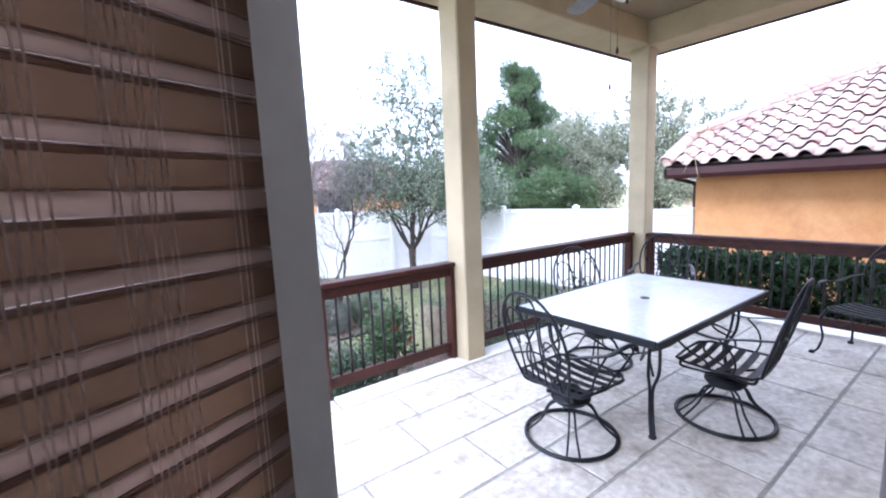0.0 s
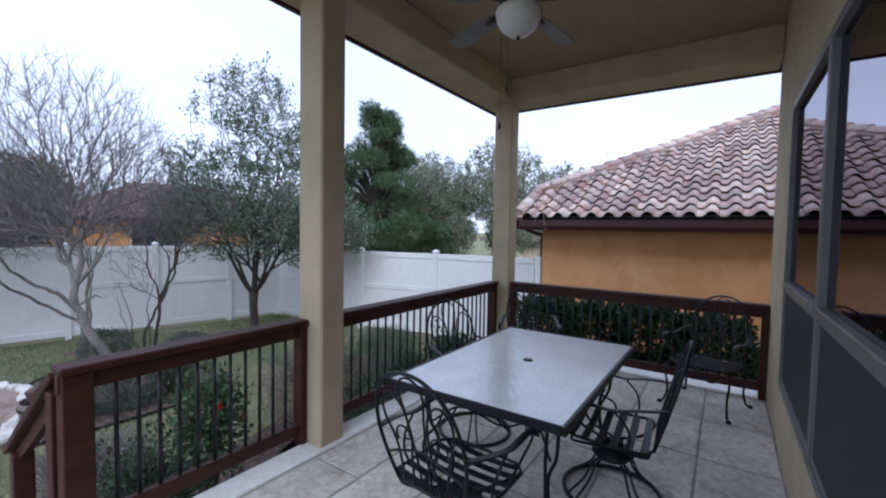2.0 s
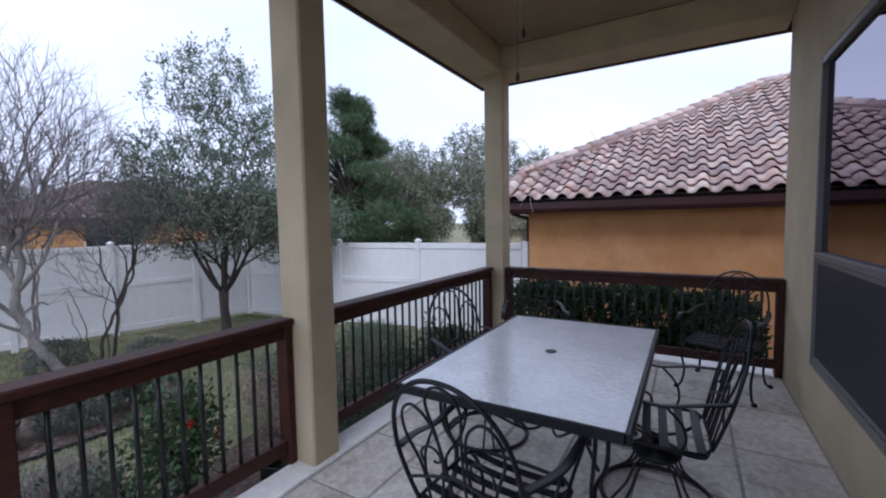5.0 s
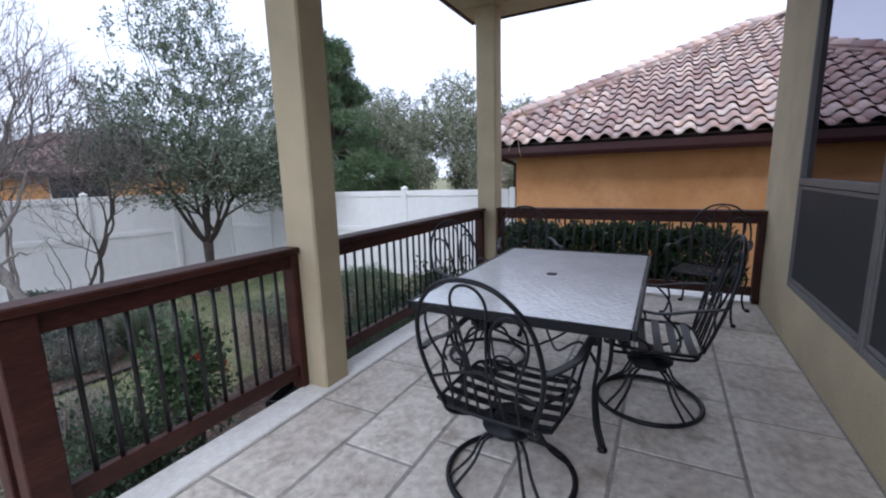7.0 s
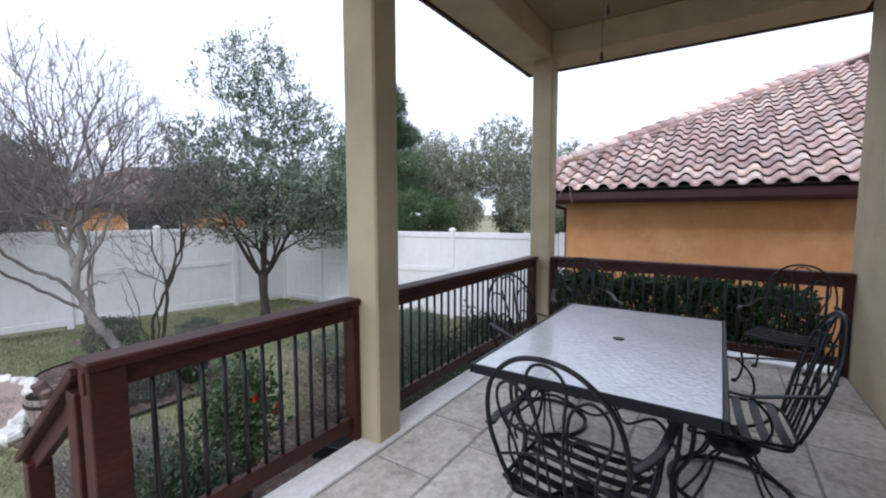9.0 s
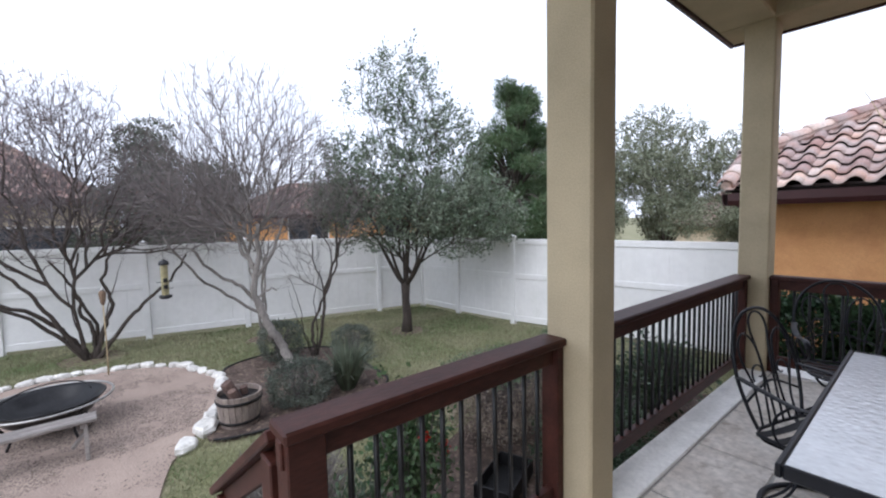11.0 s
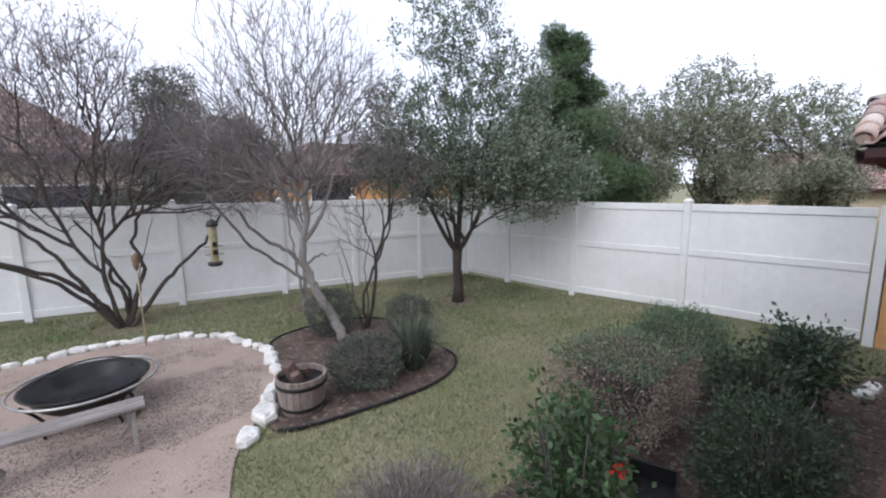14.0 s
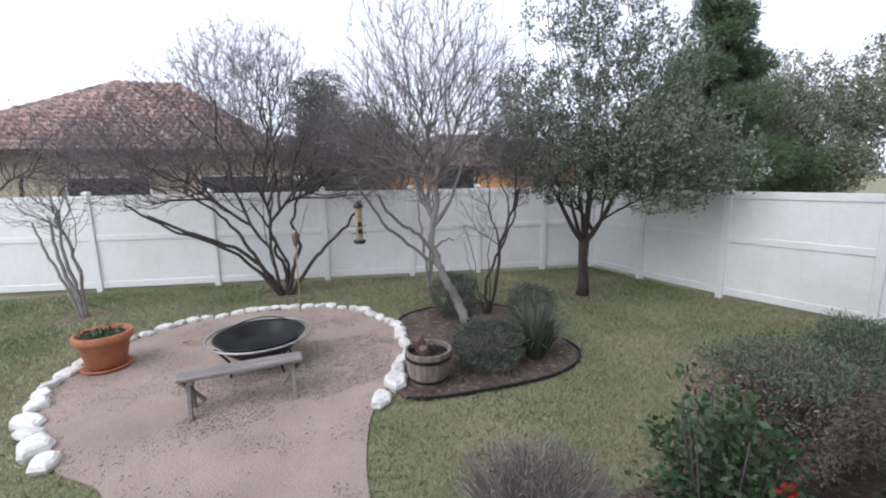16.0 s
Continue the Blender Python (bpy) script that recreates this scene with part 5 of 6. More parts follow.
# bare tree standing just beyond the fence on the left
bare_tree(pose(-1.6, 15.6, GROUND), 41, [
    ([(0, 0, -0.05), (0.0, 0, 1.0), (-0.1, 0, 2.0), (0.1, 0, 2.7)], 0.09, 1.0),
    ([(0.05, 0, 0.8), (0.4, 0, 1.6), (0.9, 0, 2.5)], 0.06, 0.95),
    ([(-0.05, 0, 0.9), (-0.6, 0, 1.7), (-1.2, 0, 2.5)], 0.06, 0.95),
], "bare tree with a few clinging dry leaves beyond the fence", n=330, fine=0.004, bark=M_BARKD, twig_m=M_TWIG, leaves=500, floor_z=1.9)


def crown_tree(m, seed, clumps, leaf_m, leaf, per, trunk_h, trunk_r, label, aspect=2.0, up=0.2, name="tree", hollow=0.55):
    """Evergreen: leafy clumps (x, y, z, rx, rz) on limbs from one trunk."""
    rs = np.random.default_rng(seed)
    t = thing(name, m, label, "tree" if name == "tree" else "shrub")
    limb = Geo()
    top = Vector((0, 0, trunk_h))
    limb.tube([(0, 0, -0.1), (0.03, 0, trunk_h * 0.5), tuple(top)], [trunk_r, trunk_r * 0.8, trunk_r * 0.6], 8)
    V = []
    for x, y, z, rx, rz in clumps:
        c = Vector((x, y, z))
        limb.tube(curve_pts([top * 0.8, top.lerp(c, 0.5) + Vector((0, 0, -0.1)), c], 4), [trunk_r * 0.5 * (1 - 0.08 * i) for i in range(9)], 5)
        n = int(per * rx * rx)
        u = rs.normal(size=(n, 3))
        u /= np.linalg.norm(u, axis=1)[:, None]
        rr = (hollow + (1 - hollow) * rs.random(n) ** 0.6)[:, None]
        lump = 1 + 0.22 * np.sin(u[:, :1] * 5 + seed) * np.cos(u[:, 1:2] * 6 + x) + 0.1 * rs.normal(size=(n, 1))
        pos = np.array([x, y, z]) + u * rr * lump * np.array([rx, rx, rz])
        V.append(leaf_quads(rs, pos, leaf, aspect, up, axis=u * 0.8))
    part("trunk", limb, M_BARKD, t, smooth=True)
    quads("crown", np.concatenate(V), leaf_m, t)
    return t


def clumps(seed, n, w, z0, z1, r0, r1, taper=0.0):
    rg = random.Random(seed)
    out = []
    for i in range(n):
        f = rg.random()
        z = z0 + (z1 - z0) * f
        k = w * (1 - taper * f)
        a, q = rg.uniform(0, 6.283), math.sqrt(rg.random())
        r = rg.uniform(r0, r1) * (1 - 0.45 * taper * f)
        out.append((math.cos(a) * q * k, math.sin(a) * q * k, z, r, r * rg.uniform(0.6, 0.85)))
    return out


crown_tree(pose(13.3, 12.7, GROUND), 1, clumps(3, 84, 2.9, 1.5, 7.5, 0.45, 0.8, 0.86), M_PINE, 0.14, 5200, 4.0, 0.16, "dense dark green pine beyond the fence", 6.0, 0.15)
FAR_LABEL = "olive-green live oak with an open crown beyond the fence"
FAR_ENV = ((0, 0, 3.4, 2.1, 2.0, 1.1, 1.4), (1.4, 0.3, 3.0, 1.4, 1.4, 0.8, 0.8), (-1.4, -0.2, 3.1, 1.4, 1.4, 0.8, 0.8), (0.2, 0, 4.4, 1.4, 1.4, 0.9, 0.7))
far_a = oak(pose(17.5, 12.8, GROUND, 0, 0, 40) @ Matrix.Scale(1.2, 4), 15, FAR_LABEL, M_FAROAK, FAR_ENV, 1000, 7, 0.08, 0.1)
far_b = oak(pose(19.6, 10.2, GROUND, 0, 0, 10) @ Matrix.Scale(1.35, 4), 16, FAR_LABEL, M_FAROAK, FAR_ENV, 1000, 7, 0.08, 0.1)
for src, x, y, turn, sc in ((far_b, 20.5, 16.0, 220, 0.95), (far_a, 15.8, 15.6, 310, 0.85), (far_b, 21.8, 7.4, 75, 0.85)):
    made_tree = copy_thing(src, pose(x, y, GROUND, 0, 0, turn))
    made_tree.scale = [k * sc for k in src.scale]
for x, y, sd in ((14.6, 14.4, 91), (16.4, 11.2, 92), (17.8, 8.9, 93), (19.6, 6.6, 94), (12.2, 15.0, 95)):
    crown_tree(pose(x, y, GROUND), sd, clumps(sd, 12, 1.5, 1.2, 3.0, 0.6, 0.95, 0.3), M_FAROAK, 0.10, 2000, 1.4, 0.08, "low olive-green evergreen thicket beyond the fence", 2.2, 0.2, hollow=0.3)
crown_tree(pose(2.0, 18.5, GROUND), 6, clumps(9, 30, 1.7, 1.6, 5.6, 0.6, 1.0, 0.7), M_CEDAR, 0.10, 3200, 2.5, 0.12, "dark grey-green cedar beyond the fence", 3.0, 0.2)
crown_tree(pose(3.7, 19.2, GROUND), 16, clumps(19, 24, 1.6, 1.6, 4.5, 0.6, 0.9, 0.5), M_CEDAR, 0.10, 2800, 2.2, 0.12, "dark grey-green cedar beyond the fence", 3.0, 0.2)
crown_tree(pose(-9.2, 17.3, GROUND), 7, clumps(10, 14, 1.3, 1.2, 4.2, 0.6, 0.9, 0.4), M_CEDAR, 0.09, 2200, 2.5, 0.12, "dark evergreen at the corner of the beige house", 3.0, 0.2)
for x, y, sd in ((10.8, 17.0, 51), (14.5, 20.0, 52), (7.2, 18.0, 53), (-6.0, 18.2, 54), (25.0, 6.5, 55), (9.0, 20.5, 56), (0.4, 17.0, 57), (4.6, 17.5, 58), (-3.8, 17.5, 59)):
    bare_tree(pose(x, y, GROUND), sd, [([(0, 0, -0.05), (0.1, 0, 1.0), (0.0, 0, 2.0), (0.1, 0, 2.6)], 0.08, 0.9), ([(0.03, 0, 0.8), (0.5, 0.1, 1.6), (0.9, 0.2, 2.3)], 0.05, 0.9), ([(0, 0, 1.0), (-0.5, 0, 1.8), (-0.9, 0, 2.4)], 0.05, 0.9)],
              "bare grey tree beyond the fence", n=240, fine=0.0045, bark=M_BARKD, twig_m=M_TWIG, floor_z=1.9)


def shrub(m, seed, rx, ry, h, leaf_m, leaf, n, label, box=2.0, aspect=2.0, twigs=40, twig_mat=M_TWIG, up=0.25, inner=0.75, base=0.0, ragged=0.05):
    """Clipped or loose shrub: woody stems and a shell of leaves; box: how square it is clipped."""
    rs = np.random.default_rng(seed)
    t = thing("shrub", m, label, "shrub")
    st = Geo()
    for i in range(twigs):
        a, q = rs.uniform(0, 6.283), math.sqrt(rs.random())
        ex, ey = rx * 0.85 * q * math.cos(a), ry * 0.85 * q * math.sin(a)
        st.tube(curve_pts([(ex * 0.15, ey * 0.15, -0.03), (ex * 0.5, ey * 0.5, h * 0.4), (ex * rs.uniform(0.9, 1.1), ey * rs.uniform(0.9, 1.1), h * rs.uniform(0.75, 0.95))], 3), [0.009, 0.008, 0.007, 0.006, 0.005, 0.004, 0.003], 4)
    tagged(part("stem_mass", st, twig_mat, t), kind="stuff")
    u = rs.normal(size=(n, 3))
    u /= np.linalg.norm(u, axis=1)[:, None]
    k = (np.abs(u) ** box).sum(axis=1) ** (-1.0 / box)
    rr = (inner + (1 - inner) * rs.random(n) ** 0.7) * (1 + ragged * np.sin(u[:, 0] * 7 + seed) + ragged * np.cos(u[:, 1] * 9 + 2 * seed) + ragged * np.sin(u[:, 2] * 11 + u[:, 0] * 5) + (0.03 + 0.4 * ragged) * rs.normal(size=n))
    pos = u * (k * rr)[:, None] * np.array([rx, ry, (h - base) * 0.5]) + np.array([0, 0, base + (h - base) * 0.5])
    quads("foliage", leaf_quads(rs, pos, leaf, aspect, up, axis=u), leaf_m, t)
    return t


# hedge by the orange house
for i in range(4):
    shrub(pose(6.75, 0.72 + i * 0.72, GROUND, 0, 0, 10 * i), 60 + i, 0.46, 0.45, 1.54 + 0.04 * (i % 2), M_HEDGE, 0.075, 10000, "glossy dark green hedge shrub beside the orange house", 3.5, 1.9, 24)
# bed in the lawn
shrub(pose(2.72, 7.62, GROUND), 70, 0.42, 0.36, 0.58, M_BOX, 0.028, 9000, "clipped grey-green rounded shrub in the mulch bed", 3.0, 1.8)
shrub(pose(4.1, 8.75, GROUND), 71, 0.32, 0.3, 0.62, M_BOX, 0.03, 6000, "clipped grey-green shrub in the mulch bed", 4.5, 1.8)
shrub(pose(3.12, 9.65, GROUND), 72, 0.36, 0.34, 0.72, M_BOX, 0.03, 6500, "clipped grey-green shrub behind the leaning tree", 3.2, 1.8)
# shrubs below the porch rail
shrub(pose(1.66, 5.08, GROUND), 73, 0.52, 0.5, 0.74, M_SAGE, 0.05, 12000, "grey leafless-looking mounded sage shrub", 2.1, 9.0, 160, M_TWIG2, 0.6, 0.35)
shrub(pose(2.3, 4.42, GROUND), 74, 0.33, 0.33, 1.36, M_ROSE, 0.05, 2900, "green rose bush with a few red blooms", 2.0, 1.7, 26, M_TWIG, 0.1, 0.2, 0.3, 0.14)
shrub(pose(4.12, 5.12, GROUND), 75, 0.64, 0.54, 0.88, M_DRYBUSH, 0.03, 20000, "clipped brownish shrub, green on top", 5.0, 2.6, 260, M_TWIG, 0.3, 0.72, 0.2, 0.03)
shrub(pose(5.55, 5.2, GROUND), 76, 0.6, 0.48, 0.95, M_JUNIPER, 0.04, 16000, "soft green mounded shrub", 2.8, 4.0, 60, M_TWIG, 0.35, 0.6, 0.1)
shrub(pose(6.0, 4.15, GROUND), 77, 0.5, 0.45, 0.98, M_NANDINA, 0.06, 3600, "loose dark nandina shrub", 2.0, 2.0, 40, M_TWIG, 0.2, 0.2, 0.1, 0.16)
shrub(pose(5.2, 4.35, GROUND), 78, 0.42, 0.4, 0.78, M_NANDINA, 0.055, 3200, "loose dark nandina shrub", 2.0, 2.0, 40, M_TWIG, 0.2, 0.2, 0.1, 0.16)
shrub(pose(4.15, 4.0, GROUND), 79, 0.64, 0.44, 0.78, M_NANDINA, 0.034, 12000, "dense dark green low shrub under the railing", 2.4, 2.2, 40, M_TWIG, 0.2, 0.5, 0.0, 0.1)
shrub(pose(3.4, 3.75, GROUND), 80, 0.3, 0.25, 0.4, M_ROSE, 0.04, 1800, "low green groundcover by the porch", 2.0, 2.0, 14, M_TWIG, 0.2, 0.4)
shrub(pose(1.62, 3.92, GROUND), 81, 0.34, 0.34, 1.12, M_NANDINA, 0.042, 6000, "loose dark shrub beside the steps", 2.0, 2.2, 30, M_TWIG, 0.2, 0.25, 0.0, 0.13)
# green top on the clipped brown shrub
top_rs = np.random.default_rng(91)
pos = np.stack([top_rs.uniform(-0.58, 0.58, 2800), top_rs.uniform(-0.48, 0.48, 2800), 0.86 + top_rs.normal(0, 0.02, 2800)], axis=1)
brown_bush = [o for o in bpy.data.objects if o.parent is None and o.get("label", "").startswith("clipped brownish")][0]
quads("green_top", leaf_quads(top_rs, pos, 0.04, 3.0, 0.8), M_JUNIPER, brown_bush, "fresh green clipped top")
rose = [o for o in bpy.data.objects if o.parent is None and o.get("label", "").startswith("green rose bush")][0]
for bx, by_, bz in ((0.27, -0.10, 0.82), (0.30, -0.05, 0.76), (0.24, -0.14, 0.78), (-0.05, -0.28, 1.05)):
    pos = np.array([(bx, by_, bz)]) + top_rs.normal(0, 0.016, (26, 3))
    quads("red_bloom", leaf_quads(top_rs, pos, 0.024, 1.2, 0.1), M_RED, rose, "red bloom")

# strap-leaved clump
yc = thing("strap_leaf_plant", pose(3.42, 7.62, GROUND), "spiky grey-green strap-leaved clump in the mulch bed", "plant")
yg = Geo()
rg = random.Random(9)
for i in range(340):
    a, lean, L = rg.uniform(0, 6.283), rg.uniform(0.05, 1.0), rg.uniform(0.45, 0.8)
    c, s = math.cos(a), math.sin(a)
    pts = [(0.09 * c, 0.09 * s, -0.02), (0.09 * c + L * 0.34 * lean * c, 0.09 * s + L * 0.34 * lean * s, L * (0.62 - 0.1 * lean)), (0.09 * c + L * 0.8 * lean * c, 0.09 * s + L * 0.8 * lean * s, L * (1.0 - 0.5 * lean * lean))]
    w = 0.012
    vs = []
    for k, p in enumerate(pts):
        ww = w * (1, 0.8, 0.15)[k]
        vs += [(p[0] - s * ww, p[1] + c * ww, p[2]), (p[0] + s * ww, p[1] - c * ww, p[2])]
    yg.add(vs, [(0, 1, 3, 2), (2, 3, 5, 4)])
part("leaves", yg, M_YUCCA, yc)

# ---------------------------------------------------------------- yard things
rng = random.Random(77)


def border_stone(x, y, r, h, turn):
    """Flat-laid slab of rough white limestone with broken edges."""
    n = rng.choice((6, 7, 8))
    ang = [2 * math.pi * (k + rng.uniform(-0.28, 0.28)) / n for k in range(n)]
    ring = [(math.cos(a) * rng.uniform(0.78, 1.15), math.sin(a) * rng.uniform(0.78, 1.15)) for a in ang]
    tilt = (rng.uniform(-0.2, 0.2), rng.uniform(-0.2, 0.2))
    vs = []
    for k, z in ((0.98, -0.35), (1.06, 0.25), (0.95, 0.72), (0.72, 0.95)):
        for px, py in ring:
            w = rng.uniform(0.93, 1.07) * k
            vs.append((px * w * r * 1.3, py * w * r * 0.85, h * (z + rng.uniform(-0.08, 0.08)) + (tilt[0] * px + tilt[1] * py) * h * (z > 0)))
    vs.append((0, 0, h * rng.uniform(0.9, 1.05)))
    fs = [(j * n + i, j * n + (i + 1) % n, (j + 1) * n + (i + 1) % n, (j + 1) * n + i) for j in range(3) for i in range(n)]
    fs += [(3 * n + i, 3 * n + (i + 1) % n, 4 * n) for i in range(n)] + [tuple(range(n))[::-1]]
    ob = link("border_stone", Geo().add(vs, fs), M_WHITESTONE)
    ob.matrix_world = pose(x, y, GROUND, 0, 0, turn)
    return tagged(ob, "rough white limestone border rock beside the granite patch", "rock", "white border rocks")


def along(line, step0, step1, r0, r1):
    """Stones along a plan line, growing from start to end."""
    pts = [Vector(p) for p in line]
    total = sum((b - a).length for a, b in zip(pts, pts[1:]))
    d = 0.0
    while d < total:
        f = d / total
        e, left = 0, d
        while e < len(pts) - 2 and left > (pts[e + 1] - pts[e]).length:
            left -= (pts[e + 1] - pts[e]).length
            e += 1
        dirv = (pts[e + 1] - pts[e]).normalized()
        p = pts[e] + dirv * left
        r = r0 + (r1 - r0) * f
        rr = r * rng.uniform(0.8, 1.2)
        border_stone(p.x + rng.uniform(-0.03, 0.03), p.y + rng.uniform(-0.03, 0.03), rr, rr * rng.uniform(0.45, 0.75), math.degrees(math.atan2(dirv.y, dirv.x)) + rng.uniform(-25, 25))
        d += rr * 2.45
    return


along([(0.08, 11.33), (-1.16, 11.17), (-1.85, 10.57), (-2.16, 9.77), (-2.26, 9.14), (-2.0, 8.08), (-1.75, 7.66), (-1.5, 7.36)], 0.2, 0.3, 0.085, 0.14)
along([(0.25, 11.33), (1.1, 11.07), (1.75, 10.5), (2.06, 9.44), (1.93, 8.53), (1.66, 7.95), (1.38, 7.5), (1.15, 7.2)], 0.2, 0.3, 0.085, 0.155)
for x, y, r in ((2.35, 3.75, 0.09), (2.6, 3.8, 0.08), (2.1, 3.95, 0.1), (2.85, 3.62, 0.07), (6.9, 3.75, 0.1), (7.2, 3.7, 0.09)):
    border_stone(x, y, r, r * 0.7, rng.uniform(0, 180))

# fire pit
fp = thing("fire_pit", pose(0.07, 8.86, GROUND) @ Matrix.Scale(1.1, 4), "round black steel fire pit with pale ring and ashes", "fire pit")
bowl = [(0.10, 0.10), (0.22, 0.13), (0.34, 0.23), (0.405, 0.345), (0.435, 0.37), (0.445, 0.385), (0.43, 0.388), (0.395, 0.36), (0.33, 0.265), (0.21, 0.185), (0.0, 0.16)]
part("bowl", Geo().lathe([(r * 1.13, z) for r, z in bowl], 40), M_PIT, fp, smooth=True)
part("ash", Geo().lathe([(0.0, 0.180), (0.09, 0.186), (0.15, 0.188), (0.17, 0.184), (0.17, 0.176), (0.0, 0.170)], 24), M_ASH, fp, smooth=True)
for rr, zz, th in ((0.565, 0.372, 0.013),):
    part("ring", Geo().tube([(rr * math.cos(k * math.pi / 24), rr * math.sin(k * math.pi / 24), zz) for k in range(48)], th, 8, True), M_STEEL, fp, smooth=True)
for k in range(4):
    a = radians(35 + 90 * k)
    c, s = math.cos(a), math.sin(a)
    part("leg", Geo().tube(curve_pts([(0.535 * c, 0.535 * s, 0.37), (0.42 * c, 0.42 * s, 0.22), (0.36 * c, 0.36 * s, 0.1), (0.40 * c, 0.40 * s, 0.0)], 5), 0.013, 6), M_PIT, fp, smooth=True)
g = Geo().tube(curve_pts([(-0.40, 0.12, 0.40), (-0.2, 0.22, 0.47), (0.05, 0.26, 0.49), (0.28, 0.2, 0.46), (0.36, 0.1, 0.39)], 6), 0.008, 6)
part("poker_handle", g, M_PIT, fp, smooth=True)

# bench
bn = thing("bench", pose(-0.08, 7.92, GROUND, 0, 0, 1.5), "small weathered grey wooden garden bench", "bench")
part("seat_board", Geo().box((-0.60, -0.115, 0.385), (0.60, -0.003, 0.425), 0.008), M_OLDWOOD, bn)
part("seat_board", Geo().box((-0.60, 0.003, 0.385), (0.60, 0.115, 0.425), 0.008), M_OLDWOOD, bn)
for sx in (-1, 1):
    x = sx * 0.47
    part("cleat", Geo().box((x - 0.02, -0.10, 0.33), (x + 0.02, 0.10, 0.384), 0.004), M_OLDWOOD, bn)
    for sy in (-1, 1):
        m = Matrix.Translation((x + sx * 0.028, sy * 0.06, 0.35)) @ Matrix.Rotation(sy * radians(12), 4, "X")
        part("leg", Geo().box((-0.02, -0.035, -0.365), (0.02, 0.035, 0.03), 0.005, m), M_OLDWOOD, bn)
    m = Matrix.Translation((x - sx * 0.02, 0, 0.2)) @ Matrix.Rotation(sx * radians(40), 4, "Y")
    part("brace", Geo().box((-0.015, -0.03, -0.12), (0.015, 0.03, 0.21), 0.004, m), M_OLDWOOD, bn)

# terracotta pot
pot = thing("flower_pot", pose(-1.80, 9.62, GROUND), "large terracotta pot on a saucer with sparse greens", "pot")
part("saucer", Geo().lathe([(0.26, 0.0), (0.285, 0.03), (0.275, 0.04), (0.25, 0.02), (0.0, 0.018)], 28), M_TERRA, pot, smooth=True)
part("pot_body", Geo().lathe([(0.19, 0.02), (0.215, 0.05), (0.275, 0.36), (0.278, 0.365), (0.315, 0.37), (0.322, 0.40), (0.322, 0.46), (0.31, 0.472), (0.285, 0.472), (0.27, 0.42), (0.265, 0.40)], 32), M_TERRA, pot, smooth=True)
part("soil", Geo().lathe([(0.0, 0.425), (0.15, 0.428), (0.268, 0.415), (0.268, 0.40), (0.0, 0.40)], 24), M_POTSOIL, pot)
prs = np.random.default_rng(8)
pp = np.stack([prs.normal(0, 0.11, 260), prs.normal(0, 0.11, 260), 0.43 + prs.random(260) * 0.05], axis=1)
tagged(quads("greens", leaf_quads(prs, pp, 0.05, 1.7, 0.4), M_ROSE, pot, "small green sprouts"), kind="stuff")

# half barrel with firewood
bar = thing("half_barrel", pose(1.90, 7.58, GROUND), "weathered half barrel holding split firewood", "barrel")
n = 22
for k in range(n):
    a0, a1 = 2 * math.pi * (k + 0.04) / n, 2 * math.pi * (k + 0.96) / n
    vs = []
    for z, r in ((0.0, 0.215), (0.13, 0.245), (0.27, 0.26), (0.40, 0.268)):
        for a in (a0, a1):
            vs.append((r * math.cos(a), r * math.sin(a), z))
        for a in (a0, a1):
            vs.append(((r - 0.022) * math.cos(a), (r - 0.022) * math.sin(a), z))
    fs = []
    for i in range(3):
        b = i * 4
        fs += [(b, b + 1, b + 5, b + 4), (b + 2, b + 6, b + 7, b + 3), (b, b + 4, b + 6, b + 2), (b + 1, b + 3, b + 7, b + 5)]
    fs += [(0, 2, 3, 1), (12, 13, 15, 14)]
    part("stave", Geo().add(vs, fs), M_STAVE, bar)
for z, r in ((0.05, 0.229), (0.30, 0.2645)):
    part("hoop", Geo().lathe([(r, z), (r + 0.007, z + 0.002), (r + 0.010, z + 0.036), (r + 0.004, z + 0.038)], 32), M_HOOP, bar, smooth=True)
part("barrel_floor", Geo().lathe([(0.0, 0.05), (0.21, 0.05), (0.21, 0.02), (0, 0.02)], 20), M_POTSOIL, bar)
for i, (lx, ly, tx, ty, L, r) in enumerate(((0.06, 0.03, 4, -24, 0.52, 0.055), (0.11, -0.03, 3, -27, 0.56, 0.06), (0.07, 0.10, 0, -22, 0.5, 0.05), (0.02, -0.08, 6, -18, 0.44, 0.05), (0.0, 0.0, 2, -16, 0.42, 0.05), (0.13, 0.05, 0, -10, 0.38, 0.045))):
    lg = tagged(link("firewood_log", Geo().lathe([(r * 0.96, 0.0), (r, 0.03), (r * 0.93, L * 0.5), (r * 1.02, L - 0.02), (r * 0.97, L)], 9), M_LOG), "split brown firewood log standing in the half barrel", "log", "firewood in the half barrel")
    lg.matrix_world = pose(1.90 + lx, 7.58 + ly, GROUND + 0.06, tx, ty, 4 * i - 8)

# bird feeder hung from the leaning tree, garden torch, bamboo pole
bf = thing("bird_feeder", pose(1.24, 7.97, 0.66), "tube bird feeder with yellow seed hanging from a branch", "bird feeder")
part("seed_tube", Geo().lathe([(0.038, 0.04), (0.04, 0.05), (0.04, 0.40), (0.038, 0.41)], 16), M_FEEDTUBE, bf, smooth=True)
part("lid", Geo().lathe([(0.055, 0.41), (0.058, 0.42), (0.045, 0.455), (0.015, 0.475), (0.004, 0.48)], 16), M_BLACKPL, bf, smooth=True)
part("tray", Geo().lathe([(0.045, 0.0), (0.068, 0.012), (0.07, 0.04), (0.04, 0.045)], 16), M_BLACKPL, bf, smooth=True)
